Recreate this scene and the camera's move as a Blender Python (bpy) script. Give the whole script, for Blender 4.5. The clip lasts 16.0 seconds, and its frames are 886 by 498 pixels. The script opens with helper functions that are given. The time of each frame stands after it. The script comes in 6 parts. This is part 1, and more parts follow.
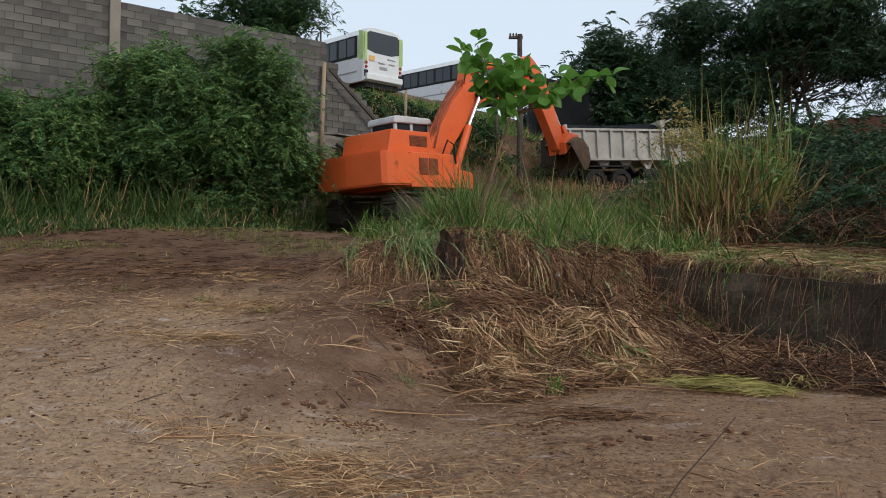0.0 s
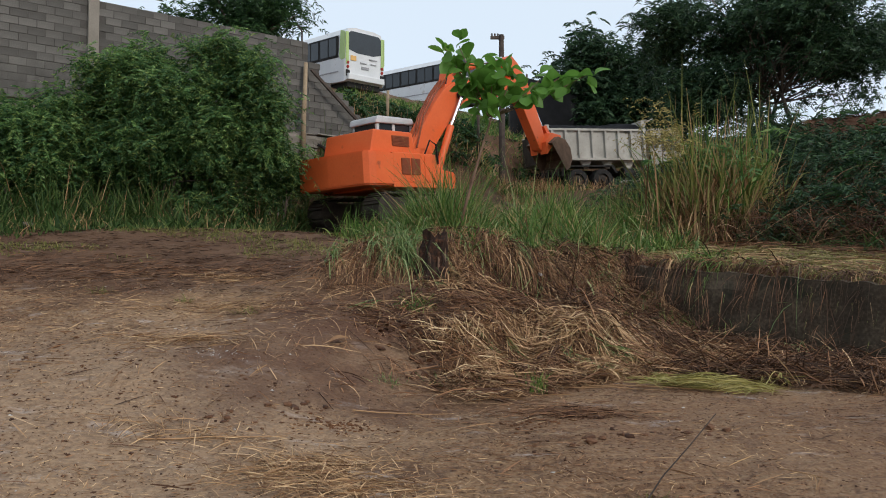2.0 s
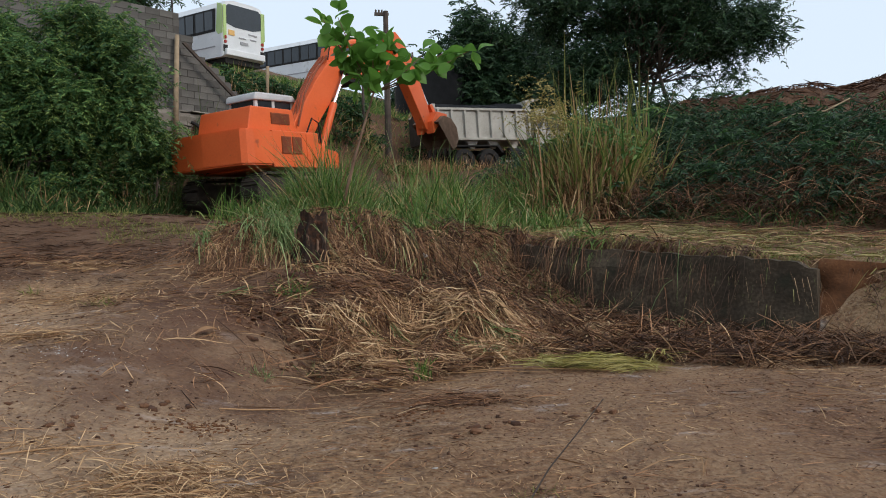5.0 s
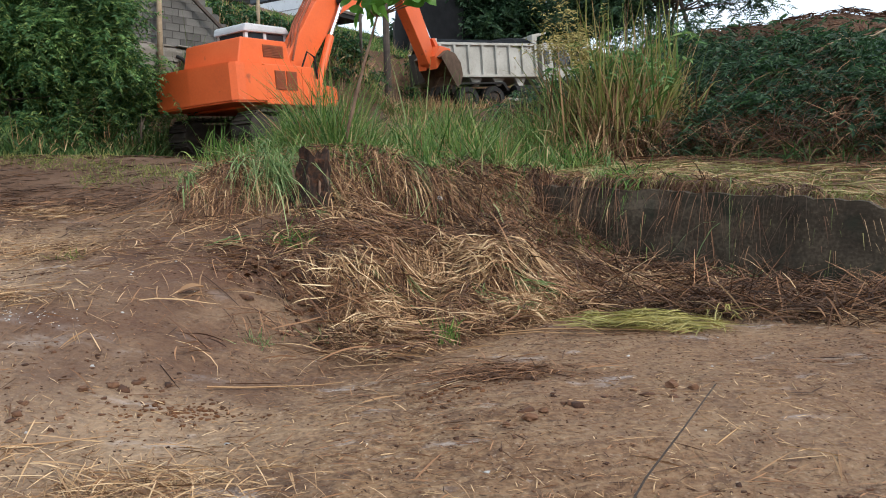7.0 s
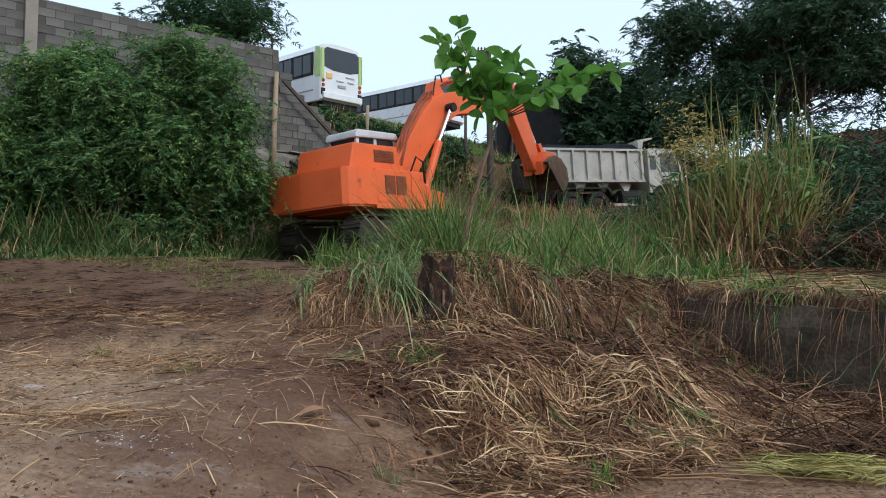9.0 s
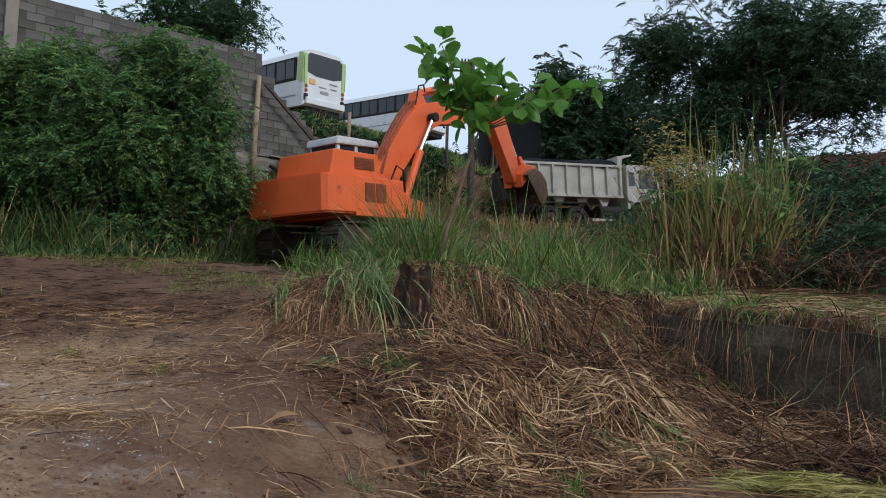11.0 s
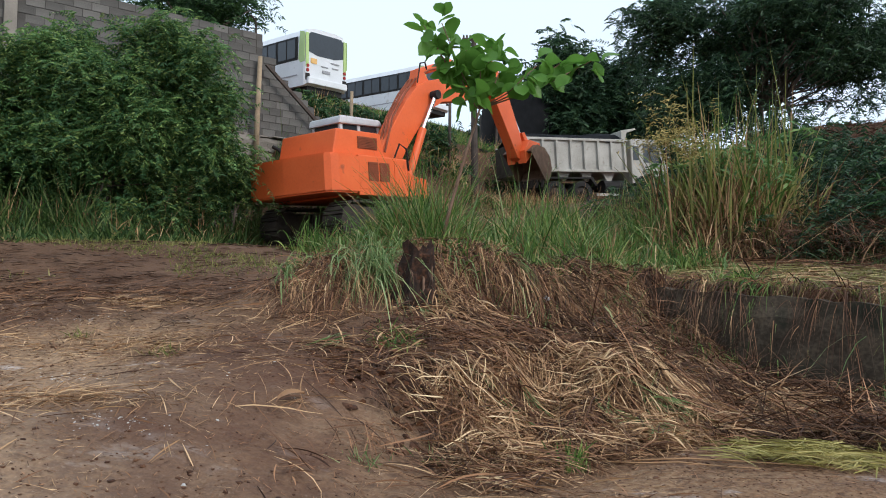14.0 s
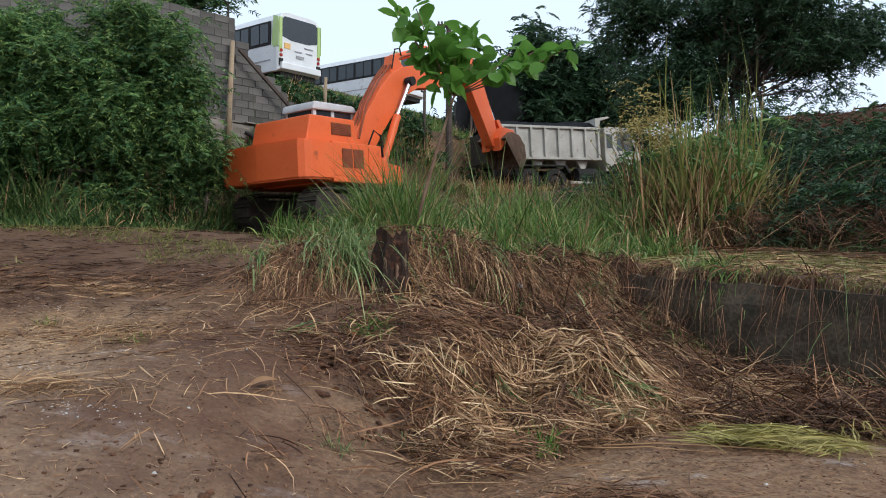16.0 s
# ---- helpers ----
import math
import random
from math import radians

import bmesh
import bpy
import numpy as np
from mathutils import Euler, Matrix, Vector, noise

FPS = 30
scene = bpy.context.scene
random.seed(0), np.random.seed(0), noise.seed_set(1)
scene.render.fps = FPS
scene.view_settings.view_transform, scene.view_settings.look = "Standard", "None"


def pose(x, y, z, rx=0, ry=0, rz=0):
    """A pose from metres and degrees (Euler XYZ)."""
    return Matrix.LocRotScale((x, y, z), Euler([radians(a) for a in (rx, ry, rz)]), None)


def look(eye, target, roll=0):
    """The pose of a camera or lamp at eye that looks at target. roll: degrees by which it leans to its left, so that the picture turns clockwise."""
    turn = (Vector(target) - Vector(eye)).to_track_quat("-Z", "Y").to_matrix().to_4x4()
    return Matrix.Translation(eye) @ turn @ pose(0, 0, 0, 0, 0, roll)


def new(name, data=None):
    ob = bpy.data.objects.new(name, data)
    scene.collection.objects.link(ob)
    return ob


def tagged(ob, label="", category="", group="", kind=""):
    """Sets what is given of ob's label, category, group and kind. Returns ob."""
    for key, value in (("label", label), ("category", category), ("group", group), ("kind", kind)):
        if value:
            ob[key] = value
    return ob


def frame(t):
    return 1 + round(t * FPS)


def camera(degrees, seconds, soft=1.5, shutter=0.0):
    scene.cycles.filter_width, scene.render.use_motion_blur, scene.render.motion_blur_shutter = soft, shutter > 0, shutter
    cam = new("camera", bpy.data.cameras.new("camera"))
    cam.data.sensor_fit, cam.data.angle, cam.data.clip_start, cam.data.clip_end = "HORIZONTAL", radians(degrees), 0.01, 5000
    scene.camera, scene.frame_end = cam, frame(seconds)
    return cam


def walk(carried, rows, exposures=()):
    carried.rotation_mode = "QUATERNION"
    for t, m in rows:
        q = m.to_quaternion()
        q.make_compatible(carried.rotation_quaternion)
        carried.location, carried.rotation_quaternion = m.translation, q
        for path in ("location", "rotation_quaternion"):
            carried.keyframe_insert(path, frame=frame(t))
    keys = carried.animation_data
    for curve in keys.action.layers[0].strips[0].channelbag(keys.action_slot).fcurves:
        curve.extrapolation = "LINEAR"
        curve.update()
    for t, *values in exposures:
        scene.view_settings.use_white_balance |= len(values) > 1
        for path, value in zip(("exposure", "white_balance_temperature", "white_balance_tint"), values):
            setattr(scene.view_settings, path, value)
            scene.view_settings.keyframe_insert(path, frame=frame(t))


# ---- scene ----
cam = camera(59.2, 16.0, soft=1.0)
METRES, EYE, TILT, LEAN, TURN = 2.8, 1.6, 3.0, 0.0, 0.0
ROWS = [
    (0.0, 0.0, 0.0, 0.0, 0.0, 0.0, -0.0),
    (0.5, 0.0009, -0.0017, -0.0009, -0.44, -0.19, -0.01),
    (1.0, 0.003, -0.0052, -0.0004, -0.81, -0.18, 0.14),
    (1.5, 0.0039, -0.0081, -0.0002, -1.13, -0.1, 0.26),
    (2.0, 0.001, -0.0041, -0.001, -1.27, 0.01, 0.24),
    (2.5, 0.0006, 0.0009, -0.0021, -1.65, -0.12, 0.18),
    (3.0, 0.0063, 0.0052, -0.0042, -1.85, 0.02, 0.15),
    (3.5, 0.0229, 0.0074, 0.0005, -3.98, 0.71, 0.3),
    (4.0, 0.0474, 0.0271, 0.0008, -7.12, 0.83, 0.42),
    (4.5, 0.0528, 0.0768, -0.0009, -8.79, -0.03, 0.75),
    (7.0, 0.0288, 0.6069, -0.0274, -9.6, -5.51, 1.59),
    (7.5, -0.0003, 0.7211, -0.0163, -3.58, -2.85, 3.24),
    (8.0, -0.0393, 0.8018, -0.0071, -2.49, -0.54, 3.58),
    (8.5, -0.0851, 0.8552, 0.0003, -2.11, 0.92, 2.27),
    (9.0, -0.0931, 0.8773, 0.0037, -3.05, 2.16, 0.64),
    (9.5, -0.0938, 0.8791, 0.0035, -4.34, 3.02, -0.49),
    (12.0, -0.0934, 0.8698, -0.0008, -4.51, 2.82, -1.36),
    (12.5, -0.0855, 0.8649, -0.0008, -3.92, 2.71, -1.16),
    (13.0, -0.0821, 0.8627, -0.0009, -3.59, 2.14, -0.51),
    (13.5, -0.0809, 0.8608, -0.0017, -3.82, 1.62, -0.11),
    (14.0, -0.0809, 0.8596, -0.002, -4.25, 1.28, -0.0),
    (14.5, -0.0795, 0.8586, -0.0017, -4.73, 1.03, -0.0),
    (15.0, -0.0767, 0.858, -0.0014, -5.19, 0.8, -0.03),
    (15.5, -0.0758, 0.8578, -0.0009, -5.65, 0.57, -0.07),
    (16.0, -0.077, 0.8564, -0.0012, -6.11, 0.33, -0.1),
]
walk(cam, [(t, pose(0, 0, EYE, TILT, LEAN, TURN) @ pose(METRES * x, METRES * y, METRES * z, 90 + pitch, roll, yaw)) for t, x, y, z, yaw, pitch, roll in ROWS],
     exposures=((0.0, -0.02, 6500, 11), (3.0, 0.06, 6500, 11), (4.0, -0.18, 6400, 11), (4.5, -0.1, 6450, 11), (7.0, 0.68, 6300, 10), (8.0, 0.62, 6250, 9), (8.5, 0.42, 6150, 9), (9.0, 0.26, 5950, 9), (9.5, -0.12, 5900, 9), (12.0, 0.04, 6100, 11), (14.5, 0.4, 6150, 11), (16.0, 0.3, 6150, 11)))

# ---- light ----
world = bpy.data.worlds.new("world")
scene.world = world
world.use_nodes = True
SUN_EL, SUN_AZ = 36.0, 132.0
wt = world.node_tree
sky = wt.nodes.new("ShaderNodeTexSky")
sky.sky_type = "NISHITA"
sky.sun_disc = False
sky.sun_elevation, sky.sun_rotation = radians(SUN_EL), radians(SUN_AZ)
sky.air_density, sky.dust_density, sky.ozone_density = 1.0, 4.0, 1.0
bg = wt.nodes["Background"]
bg.inputs["Strength"].default_value = 0.12
haze = wt.nodes.new("ShaderNodeMix")
haze.data_type = "RGBA"
haze.inputs["Factor"].default_value = 0.75
haze.inputs["B"].default_value = (7.3, 8.4, 9.4, 1)
wt.links.new(sky.outputs[0], haze.inputs["A"])
wt.links.new(haze.outputs["Result"], bg.inputs["Color"])
sun_data = bpy.data.lights.new("sun", "SUN")
sun_data.energy, sun_data.angle, sun_data.color = 1.2, radians(12), (1.0, 0.95, 0.88)
sun = new("sun", sun_data)
az = radians(SUN_AZ)
SUN_DIR = Vector((math.sin(az) * math.cos(radians(SUN_EL)), math.cos(az) * math.cos(radians(SUN_EL)), math.sin(radians(SUN_EL))))
sun.matrix_world = look(SUN_DIR * 60, (0, 0, 0))

# ---- materials ----


def mat(name, stops, scale=3.0, fine=40.0, rough=0.85, bump=0.3, metal=0.0, spots=None, island=0.0, obj=0.0, detail=6, spec=0.3, mixin=0.35, sheen=0.0):
    """Procedural surface: noise at two scales through a ramp of (position, colour); spots: (colour, scale, threshold); island or obj: brightness variation per piece."""
    m = bpy.data.materials.new(name)
    m.use_nodes = True
    nt = m.node_tree
    n, l = nt.nodes, nt.links
    b = n["Principled BSDF"]
    b.inputs["Metallic"].default_value = metal
    b.inputs["Specular IOR Level"].default_value = spec
    tc = n.new("ShaderNodeTexCoord")
    n1, n2 = n.new("ShaderNodeTexNoise"), n.new("ShaderNodeTexNoise")
    n1.inputs["Scale"].default_value, n2.inputs["Scale"].default_value = scale, fine
    n1.inputs["Detail"].default_value, n2.inputs["Detail"].default_value = detail, 4
    l.new(tc.outputs["Object"], n1.inputs["Vector"])
    l.new(tc.outputs["Object"], n2.inputs["Vector"])
    mx = n.new("ShaderNodeMix")
    mx.inputs["Factor"].default_value = mixin
    l.new(n1.outputs["Fac"], mx.inputs["A"])
    l.new(n2.outputs["Fac"], mx.inputs["B"])
    fac = mx.outputs["Result"]
    if island or obj:
        src = n.new("ShaderNodeNewGeometry").outputs["Random Per Island"] if island else n.new("ShaderNodeObjectInfo").outputs["Random"]
        mm = n.new("ShaderNodeMix")
        mm.inputs["Factor"].default_value = island or obj
        l.new(fac, mm.inputs["A"])
        l.new(src, mm.inputs["B"])
        fac = mm.outputs["Result"]
    ramp = n.new("ShaderNodeValToRGB")
    l.new(fac, ramp.inputs["Fac"])
    el = ramp.color_ramp.elements
    for i, (p, c) in enumerate(stops):
        e = el[i] if i < 2 else el.new(p)
        e.position, e.color = p, (*c, 1)
    col = ramp.outputs["Color"]
    if spots:
        sc, ss, th = spots
        n3 = n.new("ShaderNodeTexNoise")
        n3.inputs["Scale"].default_value, n3.inputs["Detail"].default_value = ss, 8
        l.new(tc.outputs["Object"], n3.inputs["Vector"])
        r3 = n.new("ShaderNodeMapRange")
        r3.inputs["From Min"].default_value, r3.inputs["From Max"].default_value = th, th + 0.1
        l.new(n3.outputs["Fac"], r3.inputs["Value"])
        m3 = n.new("ShaderNodeMix")
        m3.data_type = "RGBA"
        l.new(r3.outputs["Result"], m3.inputs["Factor"])
        l.new(col, m3.inputs["A"])
        m3.inputs["B"].default_value = (*sc, 1)
        col = m3.outputs["Result"]
    l.new(col, b.inputs["Base Color"])
    rr = n.new("ShaderNodeMapRange")
    rr.inputs["To Min"].default_value, rr.inputs["To Max"].default_value = max(0.0, rough - 0.12), min(1.0, rough + 0.12)
    l.new(n2.outputs["Fac"], rr.inputs["Value"])
    l.new(rr.outputs["Result"], b.inputs["Roughness"])
    if bump:
        bp = n.new("ShaderNodeBump")
        bp.inputs["Strength"].default_value, bp.inputs["Distance"].default_value = bump, 0.02
        l.new(mx.outputs["Result"], bp.inputs["Height"])
        l.new(bp.outputs["Normal"], b.inputs["Normal"])
    return m


def leafy(name, c0, c1, c2, trans=0.35, rough=0.5):
    """Thin leaf: colour by island, part of the light passes through."""
    m = mat(name, [(0.25, c0), (0.55, c1), (0.8, c2)], 0.5, 30, rough, 0.0, island=0.6, spec=0.25)
    nt = m.node_tree
    n, l = nt.nodes, nt.links
    b = n["Principled BSDF"]
    tr = n.new("ShaderNodeBsdfTranslucent")
    ms = n.new("ShaderNodeMixShader")
    ms.inputs["Fac"].default_value = trans
    l.new(b.inputs["Base Color"].links[0].from_socket, tr.inputs["Color"])
    l.new(b.outputs[0], ms.inputs[1])
    l.new(tr.outputs[0], ms.inputs[2])
    l.new(ms.outputs[0], n["Material Output"].inputs["Surface"])
    return m


def glass(name, tint=(0.02, 0.025, 0.03)):
    m = mat(name, [(0.3, tint), (0.7, tuple(v * 1.6 for v in tint))], 1.2, 12, 0.18, 0.0, spec=0.5)
    return m


M_EARTH = mat("earth", [(0.34, (0.070, 0.032, 0.015)), (0.43, (0.152, 0.082, 0.040)), (0.53, (0.238, 0.141, 0.074)), (0.66, (0.335, 0.220, 0.126))], 0.6, 26, 0.92, 1.0, detail=12, mixin=0.5)
M_EARTH.node_tree.nodes["Bump"].inputs["Distance"].default_value = 0.05
# red soil, deepened so that the earth bank's shade is in the colour
M_REDEARTH = mat("red_earth", [(0.3, (0.045, 0.018, 0.007)), (0.5, (0.105, 0.042, 0.016)), (0.75, (0.19, 0.082, 0.034))], 2.5, 30, 0.95, 0.8)


def scraped(m):
    """Adds scrape marks along one direction, wet dark blotches and pale lime smears to the earth."""
    n, l = m.node_tree.nodes, m.node_tree.links
    b = n["Principled BSDF"]
    col = b.inputs["Base Color"].links[0].from_socket
    tc = n.new("ShaderNodeTexCoord")
    for rot, sc, scale, lo, hi, colour, amount in ((0.32, (0.5, 7.0, 1.0), 1.6, 0.52, 0.68, (0.34, 0.245, 0.15), 0.4), (0.25, (0.6, 8.0, 1.0), 1.5, 0.54, 0.70, (0.085, 0.044, 0.026), 0.45), (0.0, (1, 1, 1), 0.9, 0.56, 0.70, (0.085, 0.045, 0.028), 0.75), (0.7, (1.0, 2.2, 1), 1.6, 0.60, 0.70, (0.48, 0.43, 0.40), 0.75), (0.0, (1, 1, 1), 8.0, 0.56, 0.64, (0.07, 0.036, 0.022), 0.6), (0.0, (1, 1, 1), 22.0, 0.57, 0.64, (0.06, 0.032, 0.02), 0.6), (0.0, (1, 1, 1), 34.0, 0.60, 0.66, (0.44, 0.33, 0.24), 0.55)):
        mp = n.new("ShaderNodeMapping")
        mp.inputs["Rotation"].default_value[2], mp.inputs["Scale"].default_value = rot, sc
        l.new(tc.outputs["Object"], mp.inputs["Vector"])
        ns = n.new("ShaderNodeTexNoise")
        ns.inputs["Scale"].default_value, ns.inputs["Detail"].default_value, ns.inputs["Roughness"].default_value = scale, 9, 0.62
        l.new(mp.outputs["Vector"], ns.inputs["Vector"])
        mr = n.new("ShaderNodeMapRange")
        mr.inputs["From Min"].default_value, mr.inputs["From Max"].default_value, mr.inputs["To Max"].default_value = lo, hi, amount
        l.new(ns.outputs["Fac"], mr.inputs["Value"])
        mx = n.new("ShaderNodeMix")
        mx.data_type = "RGBA"
        l.new(mr.outputs["Result"], mx.inputs["Factor"])
        l.new(col, mx.inputs["A"])
        mx.inputs["B"].default_value = (*colour, 1)
        col = mx.outputs["Result"]
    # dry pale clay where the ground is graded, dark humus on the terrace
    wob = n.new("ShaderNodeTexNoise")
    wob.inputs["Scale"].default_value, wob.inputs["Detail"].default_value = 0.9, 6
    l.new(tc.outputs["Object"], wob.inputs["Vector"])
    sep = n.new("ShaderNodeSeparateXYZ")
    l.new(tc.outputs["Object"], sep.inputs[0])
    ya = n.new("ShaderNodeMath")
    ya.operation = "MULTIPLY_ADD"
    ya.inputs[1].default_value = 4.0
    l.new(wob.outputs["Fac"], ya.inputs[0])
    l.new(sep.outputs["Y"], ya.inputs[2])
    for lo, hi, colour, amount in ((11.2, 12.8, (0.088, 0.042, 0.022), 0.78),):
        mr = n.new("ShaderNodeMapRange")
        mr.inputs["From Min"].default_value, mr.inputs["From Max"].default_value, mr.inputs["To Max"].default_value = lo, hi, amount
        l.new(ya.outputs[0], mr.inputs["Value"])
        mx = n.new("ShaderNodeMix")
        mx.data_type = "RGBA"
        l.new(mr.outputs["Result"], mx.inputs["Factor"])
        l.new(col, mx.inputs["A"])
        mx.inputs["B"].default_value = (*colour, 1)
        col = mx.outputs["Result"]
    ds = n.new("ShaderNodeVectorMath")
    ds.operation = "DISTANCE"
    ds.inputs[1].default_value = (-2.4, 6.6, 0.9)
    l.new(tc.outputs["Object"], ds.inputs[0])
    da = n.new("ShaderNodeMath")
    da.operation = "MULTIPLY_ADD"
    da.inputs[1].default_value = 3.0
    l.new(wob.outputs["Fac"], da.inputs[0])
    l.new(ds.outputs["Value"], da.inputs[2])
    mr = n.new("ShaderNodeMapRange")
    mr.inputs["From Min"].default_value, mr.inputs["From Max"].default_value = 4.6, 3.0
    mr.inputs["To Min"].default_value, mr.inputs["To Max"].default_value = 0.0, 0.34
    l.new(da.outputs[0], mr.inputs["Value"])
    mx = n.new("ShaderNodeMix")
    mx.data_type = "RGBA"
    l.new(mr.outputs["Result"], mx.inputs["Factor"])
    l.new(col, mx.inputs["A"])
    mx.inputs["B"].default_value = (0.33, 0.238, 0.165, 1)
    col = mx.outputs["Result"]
    # dark red bank-face soil, its shadows darkened in, fading out over the bare slope
    bu = n.new("ShaderNodeMath")
    bu.operation = "MULTIPLY_ADD"
    bu.inputs[1].default_value = -0.85
    l.new(sep.outputs["Y"], bu.inputs[0])
    l.new(sep.outputs["X"], bu.inputs[2])
    bw = n.new("ShaderNodeMath")
    bw.operation = "MULTIPLY_ADD"
    bw.inputs[1].default_value = 2.4
    l.new(wob.outputs["Fac"], bw.inputs[0])
    l.new(bu.outputs[0], bw.inputs[2])
    lo_side = n.new("ShaderNodeMapRange")
    lo_side.inputs["From Min"].default_value, lo_side.inputs["From Max"].default_value = -8.6, -7.2
    l.new(bw.outputs[0], lo_side.inputs["Value"])
    hi_side = n.new("ShaderNodeMapRange")
    hi_side.inputs["From Min"].default_value, hi_side.inputs["From Max"].default_value = -3.9, -4.6
    l.new(bw.outputs[0], hi_side.inputs["Value"])
    fy = n.new("ShaderNodeMapRange")
    fy.inputs["From Min"].default_value, fy.inputs["From Max"].default_value, fy.inputs["To Max"].default_value = 8.6, 10.2, 0.82
    l.new(ya.outputs[0], fy.inputs["Value"])
    both = n.new("ShaderNodeMath")
    both.operation = "MULTIPLY"
    l.new(lo_side.outputs["Result"], both.inputs[0])
    l.new(hi_side.outputs["Result"], both.inputs[1])
    allm = n.new("ShaderNodeMath")
    allm.operation = "MULTIPLY"
    l.new(both.outputs[0], allm.inputs[0])
    l.new(fy.outputs["Result"], allm.inputs[1])
    mx = n.new("ShaderNodeMix")
    mx.data_type = "RGBA"
    l.new(allm.outputs[0], mx.inputs["Factor"])
    l.new(col, mx.inputs["A"])
    mx.inputs["B"].default_value = (0.078, 0.033, 0.018, 1)
    col = mx.outputs["Result"]
    # red turned soil on the low ground beside the bank
    dr = n.new("ShaderNodeVectorMath")
    dr.operation = "DISTANCE"
    dr.inputs[1].default_value = (3.6, 5.6, 0.5)
    l.new(tc.outputs["Object"], dr.inputs[0])
    dq = n.new("ShaderNodeMath")
    dq.operation = "MULTIPLY_ADD"
    dq.inputs[1].default_value = 5.0
    l.new(wob.outputs["Fac"], dq.inputs[0])
    l.new(dr.outputs["Value"], dq.inputs[2])
    mr = n.new("ShaderNodeMapRange")
    mr.inputs["From Min"].default_value, mr.inputs["From Max"].default_value = 6.2, 4.0
    mr.inputs["To Min"].default_value, mr.inputs["To Max"].default_value = 0.0, 0.42
    l.new(dq.outputs[0], mr.inputs["Value"])
    mx = n.new("ShaderNodeMix")
    mx.data_type = "RGBA"
    l.new(mr.outputs["Result"], mx.inputs["Factor"])
    l.new(col, mx.inputs["A"])
    mx.inputs["B"].default_value = (0.115, 0.056, 0.032, 1)
    l.new(mx.outputs["Result"], b.inputs["Base Color"])


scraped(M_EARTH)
M_CLOD = mat("clod", [(0.3, (0.042, 0.019, 0.011)), (0.6, (0.105, 0.048, 0.025)), (0.8, (0.17, 0.086, 0.047))], 4, 50, 0.95, 0.6, island=0.4)
M_STRAW = mat("straw", [(0.1, (0.11, 0.050, 0.023)), (0.4, (0.28, 0.153, 0.072)), (0.7, (0.50, 0.312, 0.157)), (0.95, (0.76, 0.539, 0.314))], 1.0, 30, 0.7, 0.0, island=0.7)
# brown straw; the lowest stop is darkened for the shadows between strands
M_STRAWD = mat("straw_dark", [(0.1, (0.030, 0.013, 0.007)), (0.5, (0.135, 0.062, 0.030)), (0.9, (0.34, 0.176, 0.088))], 1.0, 30, 0.8, 0.0, island=0.8)
M_STRAWP = mat("straw_pale", [(0.1, (0.36, 0.233, 0.110)), (0.5, (0.58, 0.409, 0.220)), (0.9, (0.74, 0.558, 0.339))], 1.0, 30, 0.65, 0.0, island=0.7)
M_STRAWY = mat("straw_yellow", [(0.1, (0.10, 0.09, 0.027)), (0.5, (0.24, 0.21, 0.07)), (0.9, (0.42, 0.35, 0.15))], 1.0, 30, 0.6, 0.0, island=0.7)
M_HEAP = mat("heap_grass", [(0.1, (0.16, 0.14, 0.03)), (0.5, (0.30, 0.255, 0.065)), (0.9, (0.48, 0.40, 0.16))], 1.0, 30, 0.6, 0.0, island=0.7)
M_GRASS = leafy("grass", (0.044, 0.100, 0.020), (0.108, 0.205, 0.040), (0.30, 0.36, 0.11))
M_GRASSD = leafy("grass_dark", (0.024, 0.055, 0.014), (0.055, 0.110, 0.026), (0.17, 0.21, 0.07))
M_GRASSY = leafy("grass_yellow", (0.10, 0.13, 0.03), (0.21, 0.22, 0.06), (0.36, 0.32, 0.12))
M_LEAFD = leafy("leaf_dark", (0.016, 0.044, 0.016), (0.034, 0.082, 0.028), (0.075, 0.15, 0.045))
M_LEAFB = leafy("leaf_bush", (0.036, 0.092, 0.035), (0.078, 0.168, 0.056), (0.22, 0.28, 0.075))
M_LEAFS = leafy("leaf_sapling", (0.09, 0.21, 0.035), (0.17, 0.36, 0.06), (0.36, 0.56, 0.13), 0.5, 0.4)
# lighter green: painted highlights of the shrubs, own colour of the cane weeds
M_LEAFT = leafy("leaf_tips", (0.07, 0.155, 0.05), (0.13, 0.245, 0.075), (0.26, 0.36, 0.11))
# leaf green lowered to carry the scrub bank's shade; the trees share it
M_LEAFSH = leafy("leaf_shaded", (0.016, 0.040, 0.021), (0.034, 0.074, 0.034), (0.072, 0.13, 0.054), 0.28)
M_BARK = mat("bark", [(0.3, (0.05, 0.038, 0.03)), (0.6, (0.12, 0.09, 0.07)), (0.8, (0.2, 0.16, 0.13))], 6, 40, 0.9, 0.8)
M_STEM = mat("stem", [(0.3, (0.10, 0.055, 0.035)), (0.7, (0.24, 0.15, 0.10))], 6, 40, 0.8, 0.4)
M_CHAR = mat("stump_char", [(0.36, (0.010, 0.006, 0.004)), (0.52, (0.030, 0.015, 0.009)), (0.64, (0.10, 0.042, 0.022)), (0.76, (0.34, 0.16, 0.08))], 9, 34, 0.9, 1.0)
M_BLOCK = mat("concrete_block", [(0.2, (0.044, 0.041, 0.037)), (0.5, (0.112, 0.105, 0.095)), (0.8, (0.220, 0.206, 0.187))], 1.3, 45, 0.95, 0.5, obj=0.22, spots=((0.062, 0.058, 0.053), 0.8, 0.56))
